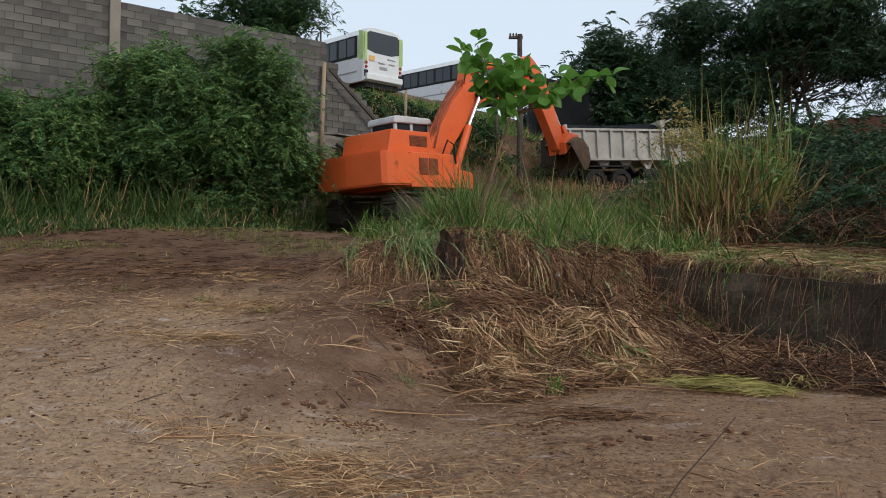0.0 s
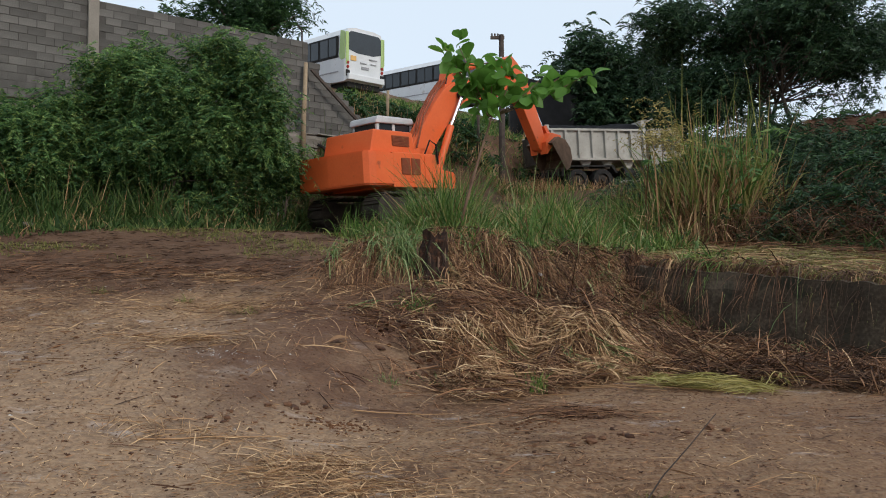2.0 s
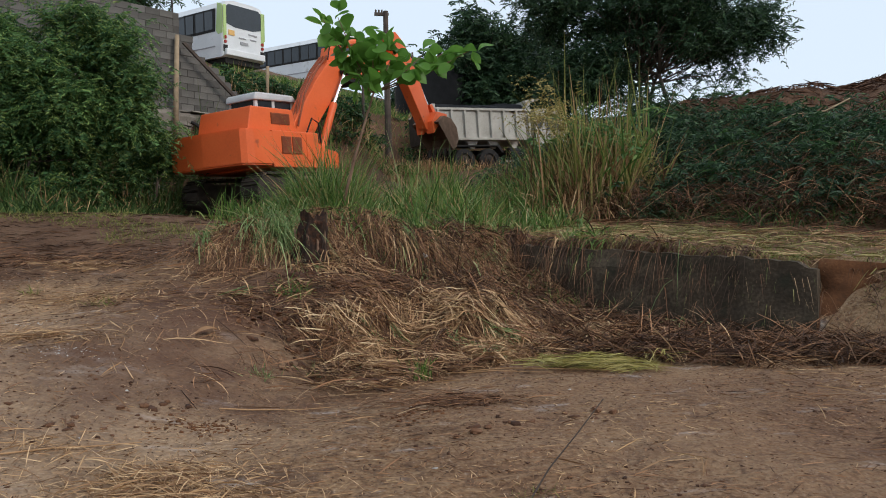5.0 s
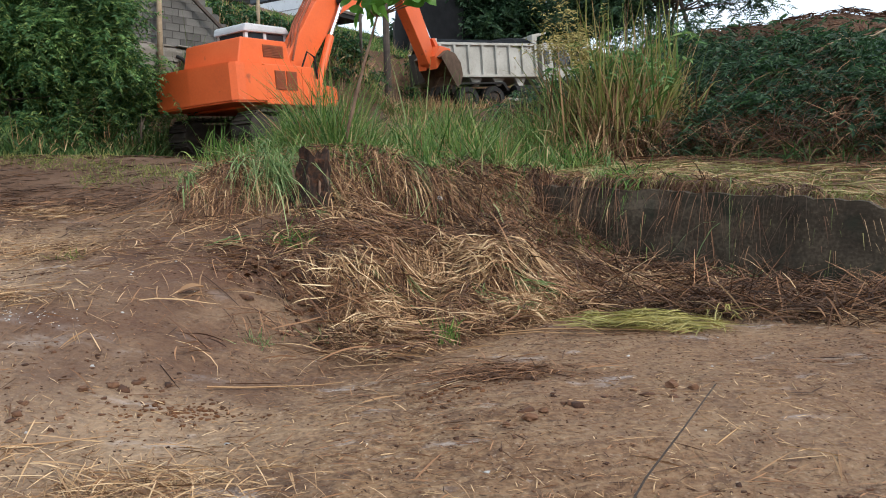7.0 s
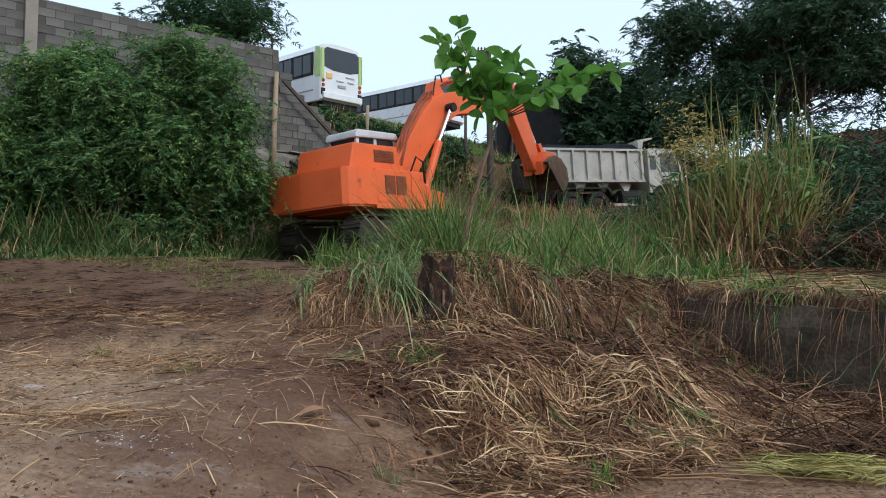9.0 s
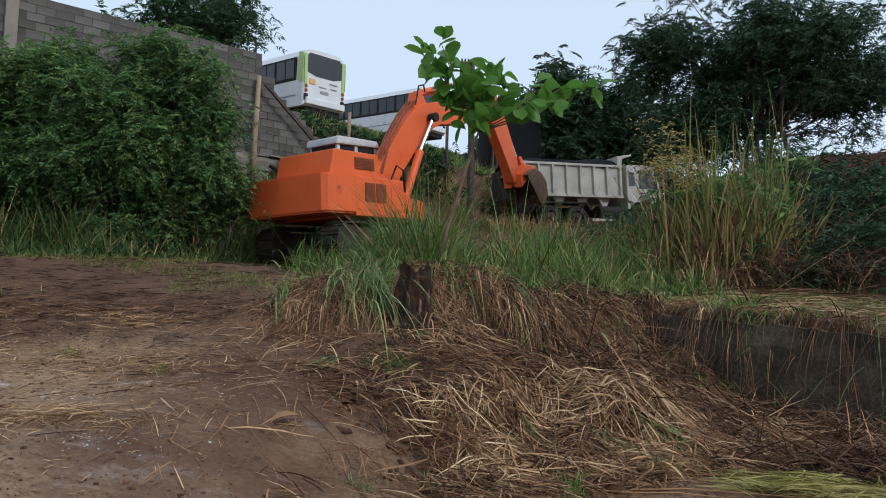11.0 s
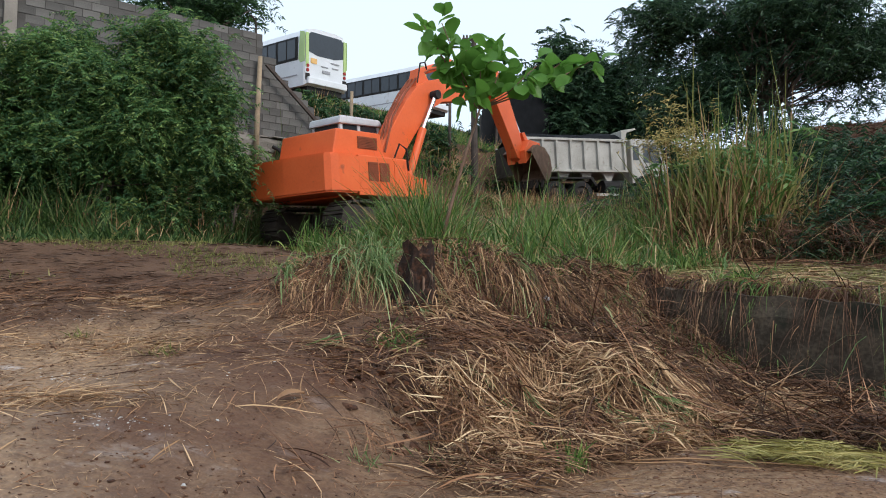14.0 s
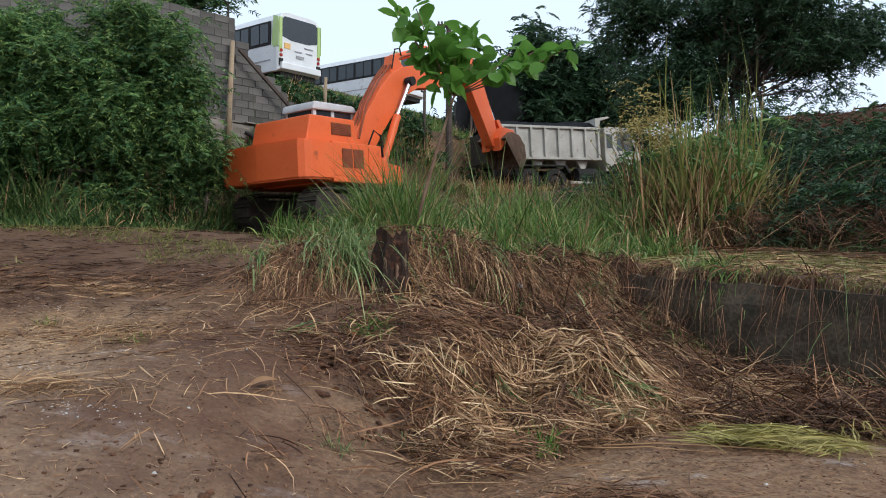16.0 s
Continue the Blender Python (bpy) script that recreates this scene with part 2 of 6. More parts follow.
M_BLOCKI = mat("concrete_block_far", [(0.2, (0.044, 0.041, 0.037)), (0.5, (0.112, 0.105, 0.095)), (0.8, (0.220, 0.206, 0.187))], 1.3, 45, 0.95, 0.5, island=0.22, spots=((0.062, 0.058, 0.053), 0.8, 0.56))
M_MORTAR = mat("mortar", [(0.3, (0.05, 0.046, 0.042)), (0.7, (0.11, 0.10, 0.09))], 2, 60, 0.95, 0.4)
# ramp lowered to hold the wall's shade as well; the spots are stains
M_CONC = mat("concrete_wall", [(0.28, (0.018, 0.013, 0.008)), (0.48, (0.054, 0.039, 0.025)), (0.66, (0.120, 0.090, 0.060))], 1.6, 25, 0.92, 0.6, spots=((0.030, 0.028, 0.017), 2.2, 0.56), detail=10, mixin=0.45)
M_LEDGE = mat("ledge_stone", [(0.25, (0.10, 0.088, 0.072)), (0.5, (0.21, 0.185, 0.155)), (0.75, (0.31, 0.28, 0.24))], 1.8, 30, 0.95, 0.8, obj=0.3)
M_ORANGE = mat("orange_paint", [(0.2, (0.58, 0.095, 0.022)), (0.5, (0.72, 0.125, 0.030)), (0.85, (0.80, 0.17, 0.05))], 1.2, 20, 0.5, 0.08, spots=((0.33, 0.075, 0.03), 3.5, 0.66), spec=0.35)
M_ORANGED = mat("orange_grille", [(0.3, (0.16, 0.045, 0.02)), (0.7, (0.30, 0.075, 0.03))], 5, 60, 0.7, 0.3)
M_BLACK = mat("black_rubber", [(0.3, (0.010, 0.010, 0.010)), (0.7, (0.028, 0.026, 0.024))], 4, 40, 0.8, 0.4)
M_STEELD = mat("dirty_steel", [(0.3, (0.025, 0.021, 0.018)), (0.6, (0.065, 0.052, 0.042)), (0.85, (0.14, 0.105, 0.08))], 4, 40, 0.75, 0.5, metal=0.3)
M_BUCKET = mat("bucket_steel", [(0.3, (0.07, 0.04, 0.025)), (0.6, (0.16, 0.10, 0.065)), (0.85, (0.26, 0.17, 0.11))], 4, 30, 0.8, 0.5)
M_ROOT = mat("dark_roots", [(0.1, (0.022, 0.011, 0.006)), (0.5, (0.065, 0.033, 0.019)), (0.9, (0.15, 0.082, 0.045))], 1.0, 30, 0.85, 0.0, island=0.7)
M_GRASSL = leafy("grass_light", (0.10, 0.17, 0.055), (0.19, 0.28, 0.10), (0.36, 0.42, 0.19))
M_CHROME = mat("chrome", [(0.3, (0.6, 0.6, 0.6)), (0.7, (0.8, 0.8, 0.8))], 4, 40, 0.2, 0.0, metal=1.0)
M_CABW = mat("cab_white", [(0.3, (0.42, 0.44, 0.45)), (0.7, (0.60, 0.62, 0.63))], 2, 30, 0.5, 0.05, spots=((0.28, 0.26, 0.23), 3, 0.66))
M_TRUCKW = mat("truck_white", [(0.25, (0.26, 0.24, 0.20)), (0.55, (0.43, 0.41, 0.365)), (0.85, (0.56, 0.54, 0.49))], 1.6, 25, 0.5, 0.08, spots=((0.26, 0.22, 0.18), 2.6, 0.62))
M_BUSW = mat("bus_white", [(0.3, (0.62, 0.64, 0.65)), (0.7, (0.78, 0.79, 0.80))], 1.2, 18, 0.4, 0.0, spots=((0.5, 0.48, 0.45), 2, 0.66))
M_BUSG = mat("bus_green", [(0.3, (0.36, 0.50, 0.17)), (0.7, (0.46, 0.60, 0.25))], 1.5, 18, 0.4, 0.0)
M_GLASS = glass("dark_glass")
M_LAMP = mat("lamp_red", [(0.3, (0.25, 0.015, 0.01)), (0.7, (0.4, 0.03, 0.02))], 5, 30, 0.3, 0.0)
M_LAMPO = mat("sign_orange", [(0.3, (0.65, 0.38, 0.12)), (0.7, (0.75, 0.45, 0.16))], 5, 30, 0.5, 0.0)
M_GREY = mat("grey_mark", [(0.3, (0.25, 0.25, 0.26)), (0.7, (0.36, 0.36, 0.37))], 5, 30, 0.5, 0.0)
M_WOOD = mat("post_wood", [(0.3, (0.20, 0.14, 0.085)), (0.7, (0.38, 0.29, 0.19))], 5, 50, 0.85, 0.5)
M_WOODD = mat("dark_wood", [(0.3, (0.045, 0.033, 0.027)), (0.7, (0.11, 0.085, 0.07))], 5, 50, 0.85, 0.5)
M_NET = mat("black_net", [(0.3, (0.008, 0.009, 0.011)), (0.7, (0.022, 0.023, 0.027))], 3, 60, 0.85, 0.4)
M_PLUME = mat("plume", [(0.2, (0.20, 0.16, 0.05)), (0.7, (0.42, 0.34, 0.12))], 3, 30, 0.8, 0.0, island=0.6)
M_LIME = mat("lime_patch", [(0.3, (0.30, 0.28, 0.26)), (0.7, (0.62, 0.60, 0.57))], 6, 50, 0.95, 0.4)

# ---- mesh helpers ----
RNG = np.random.default_rng(7)


def link_bm(name, bm, material, parent=None, label="", smooth=False):
    me = bpy.data.meshes.new(name)
    bmesh.ops.recalc_face_normals(bm, faces=bm.faces)
    bm.to_mesh(me)
    bm.free()
    if smooth:
        me.polygons.foreach_set("use_smooth", [True] * len(me.polygons))
    me.materials.append(material)
    ob = new(name, me)
    if parent:
        ob.parent = parent
    if label:
        ob["label"] = label
    return ob


part = link_bm


def empty(name, m):
    ob = new(name)
    ob.empty_display_size = 0.2
    ob.matrix_world = m
    return ob


def add_box(bm, lo, hi, bevel=0.0, m=None):
    lo, hi = Vector(lo), Vector(hi)
    r = bmesh.ops.create_cube(bm, size=1.0, matrix=Matrix.LocRotScale((lo + hi) / 2, None, hi - lo))
    vs = r["verts"]
    if bevel:
        es = list({e for v in vs for e in v.link_edges})
        g = bmesh.ops.bevel(bm, geom=es, offset=bevel, segments=2, affect="EDGES", profile=0.6)
        vs = list({v for f in g["faces"] for v in f.verts} | {v for v in vs if v.is_valid})
    if m:
        bmesh.ops.transform(bm, matrix=m, verts=vs)
    return bm


def box(lo, hi, bevel=0.0, m=None):
    return add_box(bmesh.new(), lo, hi, bevel, m)


def add_prism(bm, pts, y0, y1, m=None):
    """A profile of (x, z) points, drawn out from y0 to y1."""
    a = [bm.verts.new((x, y0, z)) for x, z in pts]
    b = [bm.verts.new((x, y1, z)) for x, z in pts]
    k = len(pts)
    bm.faces.new(a)
    bm.faces.new(b[::-1])
    for i in range(k):
        bm.faces.new((a[i], b[i], b[(i + 1) % k], a[(i + 1) % k]))
    if m:
        bmesh.ops.transform(bm, matrix=m, verts=a + b)
    return bm


def prism(pts, y0, y1, bevel=0.0, m=None):
    bm = add_prism(bmesh.new(), pts, y0, y1)
    if bevel:
        bmesh.ops.recalc_face_normals(bm, faces=bm.faces)
        bmesh.ops.bevel(bm, geom=list(bm.edges), offset=bevel, segments=2, affect="EDGES", profile=0.6)
    if m:
        bmesh.ops.transform(bm, matrix=m, verts=bm.verts)
    return bm


def add_tube(bm, pts, radii, sides=8, cap=True):
    """A round bar along points; radii: one number or one for each."""
    pts = [Vector(p) for p in pts]
    if not hasattr(radii, "__len__"):
        radii = [radii] * len(pts)
    rings = []
    for i, p in enumerate(pts):
        d = (pts[min(i + 1, len(pts) - 1)] - pts[max(i - 1, 0)]).normalized()
        s = d.orthogonal().normalized() if i == 0 else (side - d * side.dot(d)).normalized()
        side = s
        t = d.cross(s)
        rings.append([bm.verts.new(p + (s * math.cos(a) + t * math.sin(a)) * radii[i]) for a in [2 * math.pi * k / sides for k in range(sides)]])
    for a, b in zip(rings, rings[1:]):
        for k in range(sides):
            bm.faces.new((a[k], a[(k + 1) % sides], b[(k + 1) % sides], b[k]))
    if cap:
        bm.faces.new(rings[0][::-1])
        bm.faces.new(rings[-1])
    return bm


def tube(pts, radii, sides=8):
    return add_tube(bmesh.new(), pts, radii, sides)


def wheel_bm(r, w, hole, y, groove=0.0):
    """A wheel's ring round the y axis, with a rounded tread."""
    bm = bmesh.new()
    prof = [(hole, -w / 2), (r * 0.93, -w / 2), (r, -w / 2 * 0.75), (r, w / 2 * 0.75), (r * 0.93, w / 2), (hole, w / 2)]
    k = 28
    rings = []
    for i in range(k):
        a = 2 * math.pi * i / k
        g = 1.0 - (groove if i % 2 else 0.0)
        rings.append([bm.verts.new((q * (g if q >= r * 0.99 else 1) * math.cos(a), y + v, q * (g if q >= r * 0.99 else 1) * math.sin(a))) for q, v in prof])
    for i in range(k):
        a, b = rings[i], rings[(i + 1) % k]
        for j in range(len(prof)):
            bm.faces.new((a[j], a[(j + 1) % len(prof)], b[(j + 1) % len(prof)], b[j]))
    return bm


def np_mesh(name, verts, quads, material, smooth=False):
    """A mesh object from arrays: verts (n, 3), quads (m, 4)."""
    me = bpy.data.meshes.new(name)
    me.vertices.add(len(verts))
    me.vertices.foreach_set("co", np.ascontiguousarray(verts, dtype=np.float32).ravel())
    me.loops.add(quads.size)
    me.loops.foreach_set("vertex_index", np.ascontiguousarray(quads, dtype=np.int32).ravel())
    me.polygons.add(len(quads))
    me.polygons.foreach_set("loop_start", np.arange(0, quads.size, 4, dtype=np.int32))
    if smooth:
        me.polygons.foreach_set("use_smooth", np.ones(len(quads), dtype=bool))
    me.update(calc_edges=True)
    me.materials.append(material)
    return new(name, me)


def unit(v):
    return v / np.maximum(np.linalg.norm(v, axis=-1, keepdims=True), 1e-9)


def blade_arrays(base, way, length, width, droop, segs=3, rng=RNG, tip=0.15, lift=None):
    """Bent, tapered blades: base (n, 3), first direction (n, 3), length, width, droop (n). Returns verts and quads."""
    n = len(base)
    way = unit(way)
    side = unit(np.cross(way, unit(rng.normal(size=(n, 3)))))
    t = np.linspace(0, 1, segs + 1)
    mid = base[:, None] + way[:, None] * (length[:, None] * t)[..., None]
    mid[..., 2] -= (droop * length)[:, None] * t[None] ** 2
    if lift is not None:
        mid[..., 2] += lift[:, None] * (4 * t * (1 - t))[None]
    w = width[:, None] * np.clip(np.minimum(0.6 + t * 2, (1 - t) * 1.6 + tip), 0, 1)[None] / 2
    v = np.stack([mid - side[:, None] * w[..., None], mid + side[:, None] * w[..., None]], axis=2).reshape(-1, 3)
    k = np.arange(n)[:, None] * 2 * (segs + 1) + np.arange(segs)[None] * 2
    q = np.stack([k, k + 1, k + 3, k + 2], axis=-1).reshape(-1, 4)
    return v, q


def blades(name, material, *args, **kw):
    v, q = blade_arrays(*args, **kw)
    return np_mesh(name, v, q, material)


def join_arrays(items):
    vs, qs, o = [], [], 0
    for v, q in items:
        vs.append(v)
        qs.append(q + o)
        o += len(v)
    return np.concatenate(vs), np.concatenate(qs)


# ---- the lie of the land ----


def sstep(a, b, x):
    t = np.clip((x - a) / (b - a), 0, 1)
    return t * t * (3 - 2 * t)


PERM = np.random.default_rng(3).random((256, 256))


def vnoise(x, y, s):
    x, y = np.asarray(x, float) * s + 57.3, np.asarray(y, float) * s + 31.7
    i, j = np.floor(x).astype(int), np.floor(y).astype(int)
    u, v = x - i, y - j
    u, v = u * u * (3 - 2 * u), v * v * (3 - 2 * v)
    g = lambda a, b: PERM[a % 256, b % 256]
    return (g(i, j) * (1 - u) + g(i + 1, j) * u) * (1 - v) + (g(i, j + 1) * (1 - u) + g(i + 1, j + 1) * u) * v - 0.5


# retaining wall: left end, direction along it, direction into the field behind
W0, WU, WN, WLEN = (3.4, 12.6), (0.684, -0.729), (0.729, 0.684), 4.4
# high block wall and the edge of the upper yard
B0, BU, BN = (-3.54, 23.45), (0.823, 0.568), (-0.568, 0.823)
E0, EU, EN = (-3.6, 23.6), (0.733, 0.681), (-0.681, 0.733)


def along(p0, u, x, y):
    return (x - p0[0]) * u[0] + (y - p0[1]) * u[1]


def upper(x, y):
    """How far a place lies inside the upper yard."""
    return np.minimum(along(B0, BN, x, y), along(E0, EN, x, y))


def bank_width(y):
    """How far the bank reaches from its crest to its toe."""
    return 3.2 + 1.3 * sstep(8.0, 9.2, y) - 0.6 * sstep(9.6, 11.0, y)


def H(x, y, rough=True):
    x, y = np.asarray(x, float), np.asarray(y, float)
    low = 0.06 * np.minimum(y, 14)
    left = np.where(y < 4.5, 0.06 * y, np.where(y < 15.5, 0.27 + 0.225 * (y - 4.5), 2.745 + 0.10 * (y - 15.5)))
    left = np.minimum(left, 5.2)
    x0 = -2.0 + (y - 8) * 0.85
    b = sstep(0, bank_width(y), x - x0)
    z = left * (1 - b) + low * b
    d, s = along(W0, WN, x, y), along(W0, WU, x, y)
    field = 2.0 - 0.09 * np.maximum(s, -12) + 0.16 * np.minimum(d, 22)
    field = field + (0.9 * vnoise(x, y, 0.42) + 0.5 * vnoise(x, y, 1.1)) * sstep(3.0, 4.6, d) * sstep(16, 10, d)
    field = field + 2.3 * sstep(2.6, 12, d) * sstep(-4.5, -1.0, s) + 1.6 * sstep(8, 18, d) * sstep(0, 8, s)
    k = np.where(s > 0, sstep(0.0, 0.10, d), sstep(-2.5 - 0.0 * s, 1.0, d) * sstep(0, -2.5, s) + sstep(0.0, 0.10, d) * (1 - sstep(0, -2.5, s)))
    # past the wall's end the bank is a rough slope
    k = np.where(s > WLEN, sstep(-0.5, 0.5, d), k)
    z = z * (1 - k) + field * k
    e = upper(x, y)
    yard = 7.2 + 0.40 * np.clip(e, 0, 16)
    bank = sstep(-1.6, 0.5, along(E0, EN, x, y))
    bank = np.where(x < -3.2, sstep(0.05, 0.15, along(B0, BN, x, y)), bank)
    z = z * (1 - bank) + yard * bank
    # level stand for the truck, cut into the bank
    tu, tv = along((6.7, 31.7), (0.951, 0.309), x, y), along((6.7, 31.7), (-0.309, 0.951), x, y)
    stand = sstep(5.4, 4.2, np.abs(tu)) * sstep(2.6, 1.6, np.abs(tv))
    z = z * (1 - stand) + (5.5 + 0.05 * tu) * stand
    far = np.hypot(x, y - 15)
    z = z + 2.0 * sstep(60, 160, far)
    # crest of the bank behind the stump
    z = z + (0.5 - 0.28 * sstep(0.8, 2.0, x)) * np.exp(-((y - 11.55 - 0.3 * x) / 0.6) ** 2) * sstep(-2.2, -0.6, x) * sstep(4.2, 3.0, x) * (1 - sstep(-0.3, 0.05, d) * (s > 0))
    # steep hollow face under the crest
    z = z - 0.42 * np.exp(-((y - 10.85 - 0.33 * x) / 0.42) ** 2) * sstep(0.5, 1.3, x) * sstep(3.7, 3.1, x)
    # hollow between the bank and the wall
    z = z - 0.38 * np.exp(-((x - 3.3) / 0.55) ** 2 - ((y - 9.6) / 0.5) ** 2)
    if rough:
        near = 1 - sstep(30, 60, far)
        z = z + near * (0.16 * vnoise(x, y, 0.35) + 0.06 * vnoise(x, y, 1.3) + 0.022 * vnoise(x, y, 4.1) + 0.016 * vnoise(x, y, 9.0))
        z = z + near * (0.20 * vnoise(x, y, 1.5) + 0.26 * vnoise(x, y, 3.4) + 0.12 * vnoise(x, y, 6.5)) * sstep(0.1, 0.5, b) * sstep(1.0, 0.6, b) * (1 - k) * sstep(-0.5, 0.6, x + 1.5 - np.maximum(10.4 - y, 0) * 0.62)
    return z


def axis(lo, hi, fine, step, far):
    a = np.arange(lo, hi, fine)
    out, p, g = [], hi, step
    while p < far:
        out.append(p)
        p += g
        g *= 1.16
    b, p, g = [], lo - step, step
    while p > -far:
        b.append(p)
        p -= g
        g *= 1.16
    return np.array(b[::-1] + list(a) + out)


gx, gy = axis(-7, 8, 0.055, 0.12, 700), axis(2.5, 14, 0.055, 0.12, 700)
XX, YY = np.meshgrid(gx, gy)
ZZ = H(XX, YY)
gi = np.arange(XX.size).reshape(XX.shape)
gq = np.stack([gi[:-1, :-1], gi[:-1, 1:], gi[1:, 1:], gi[1:, :-1]], -1).reshape(-1, 4)
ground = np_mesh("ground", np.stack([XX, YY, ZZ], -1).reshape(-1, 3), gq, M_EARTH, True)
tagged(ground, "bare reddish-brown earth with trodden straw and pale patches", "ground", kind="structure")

# ---- high block wall ----
ROT_B = math.degrees(math.atan2(BU[1], BU[0]))
wall_m = pose(B0[0], B0[1], 0, 0, 0, ROT_B)


def wall_top(s):
    """The wall's top over its length: level, then stepping down past the end post."""
    if s < 0.0:
        return 9.15
    if s < 0.25:
        return 8.5
    return max(6.5, 8.3 - (s - 0.25) * 0.78)


core = bmesh.new()
add_box(core, (-24, 0.012, 6.35), (-0.02, 0.14, 9.14))
for i in range(7):
    s = i * 0.4
    add_box(core, (s - 0.02, 0.014, 6.35), (s + 0.37, 0.138, wall_top(s + 0.2) - 0.02))
block_wall = link_bm("wall_north", core, M_MORTAR)
block_wall.matrix_world = wall_m
tagged(block_wall, "weathered grey concrete-block wall, stained, broken off in steps", "wall", kind="structure")
bmb = box((-0.193, 0, -0.094), (0.193, 0.15, 0.094), 0.008)
me_block = bpy.data.meshes.new("block")
bmb.to_mesh(me_block)
bmb.free()
me_block.materials.append(M_BLOCK)
far_blocks, made = [], 0
for row in range(14):
    z = 9.05 - row * 0.2
    for k in range(-42, 8):
        s = k * 0.4 + (0.2 if row % 2 else 0.0)
        if z + 0.1 > wall_top(s) + 0.06 or z < 6.4 or abs(s + 6.1) < 0.2:
            continue
        j = random.uniform(-0.008, 0.008)
        if s > -10.0 and made < 300 and (row < 9 or s > -2.5):
            b = new("block", me_block)
            b.parent = block_wall
            b.location = (s, j, z)
            made += 1
        else:
            far_blocks.append((s, j, z))
bm = bmesh.new()
for s, j, z in far_blocks:
    add_box(bm, (s - 0.193, j, z - 0.094), (s + 0.193, j + 0.15, z + 0.094))
tagged(link_bm("block_rest", bm, M_BLOCKI, block_wall), kind="stuff")
pil = box((-6.23, -0.10, 6.3), (-5.97, 0.14, 9.32), 0.015)
part("pilaster", pil, M_LEDGE, block_wall, "rough cast concrete pilaster")

# stone ledges under the wall
ledge = link_bm("wall_base", box((-24, 0.0, 1.5), (3.2, 0.16, 6.36)), M_MORTAR)
ledge.matrix_world = wall_m
tagged(ledge, "old retaining wall of crumbling stone courses", "retaining wall", kind="structure")
rs = random.Random(5)
z = 2.7
while z < 6.3:
    h = rs.uniform(0.26, 0.42)
    s = -13.0 + rs.uniform(0, 1)
    while s < 3.1:
        w = rs.uniform(0.7, 1.9)
        out = rs.uniform(0.02, 0.16) + (6.3 - z) * 0.05
        bm = box((s, -out, z + 0.015), (min(s + w, 3.2) - 0.02, 0.02, min(z + h, 6.36) - 0.015))
        bmesh.ops.subdivide_edges(bm, edges=list(bm.edges), cuts=2, use_grid_fill=True)
        for v in bm.verts:
            if v.co.y < 0:
                v.co += Vector((0, rs.uniform(-0.05, 0.03), rs.uniform(-0.03, 0.02)))
        part("stone", bm, M_LEDGE, ledge)
        s += w
    z += h

# concrete slabs along the bank below the buses
ROT_E = math.degrees(math.atan2(EU[1], EU[0]))
slabs = link_bm("wall_bank", box((2.6, 0.02, 2.6), (9.4, 0.5, 4.7), 0.02), M_MORTAR)
slabs.matrix_world = pose(E0[0] - EN[0] * 1.35, E0[1] - EN[1] * 1.35, 0, 0, 0, ROT_E)
tagged(slabs, "low bank wall of stained grey concrete slabs", "retaining wall", kind="structure")
s = 2.6
while s < 9.3:
    w = rs.uniform(0.7, 1.5)
    o = rs.uniform(0.0, 0.07)
    part("slab", box((s, -o, 2.7), (min(s + w, 9.4) - 0.03, 0.03, 4.75 + rs.uniform(-0.5, 0.15)), 0.02), M_LEDGE, slabs)
    s += w

# post, brace and iron hook at the wall's end
post = link_bm("wooden_post", tube([(-0.32, -0.32, 5.6), (-0.26, -0.24, 6.8), (-0.16, -0.16, 8.45)], [0.075, 0.07, 0.06], 10), M_WOOD, smooth=True)
post.matrix_world = wall_m
tagged(post, "pale weathered round timber post leaning on the wall", "post")
brace = link_bm("timber_brace", prism([(-0.06, 8.22), (0.02, 8.26), (2.42, 6.22), (2.36, 6.14)], -0.30, -0.22, 0.01), M_WOODD)
brace.matrix_world = wall_m
tagged(brace, "dark weathered timber brace leaning across stepped block wall", "brace")
hook = link_bm("iron_hook", tube([(-0.2, 0.03, 8.6), (-0.2, 0.03, 9.45), (-0.24, 0.03, 9.52), (-0.36, 0.03, 9.62)], 0.028, 6), M_STEELD)
hook.matrix_world = wall_m
tagged(hook, "rusty bent iron bracket rising from the wall end", "bracket")

# ---- retaining wall of the field ----
ROT_W = math.degrees(math.atan2(WU[1], WU[0]))
bm = bmesh.new()
rw = random.Random(9)
NX, NZ = 44, 14
grid = []
for i in range(NX + 1):
    s = -0.5 + (WLEN + 0.5) * i / NX
    top = 1.98 - 0.09 * s + rw.uniform(-0.03, 0.015) - 0.10 * max(0.0, (s - WLEN + 0.35) / 0.35)
    col = []
    for j in range(NZ + 1):
        z = 0.1 + (top - 0.1) * j / NZ
        y = -0.13 + 0.045 * float(vnoise(s, z, 2.2)) + 0.02 * float(vnoise(s, z, 7.0)) - (0.035 if j < NZ - 1 and s < 1.9 else 0.0) * (1 if s < 1.9 else 0)
        col.append(bm.verts.new((s, y, z)))
    col.append(bm.verts.new((s, 0.12, top + 0.005)))
    col.append(bm.verts.new((s, 0.12, 0.1)))
    grid.append(col)
for a, b in zip(grid, grid[1:]):
    for j in range(len(a)):
        bm.faces.new((a[j], b[j], b[(j + 1) % len(b)], a[(j + 1) % len(a)]))
bm.faces.new(grid[0])
bm.faces.new(grid[-1][::-1])
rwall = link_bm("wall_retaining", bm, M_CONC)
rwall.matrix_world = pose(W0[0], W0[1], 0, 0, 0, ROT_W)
tagged(rwall, "stained concrete retaining wall below the field, darkened with its shade", "retaining wall", kind="structure")

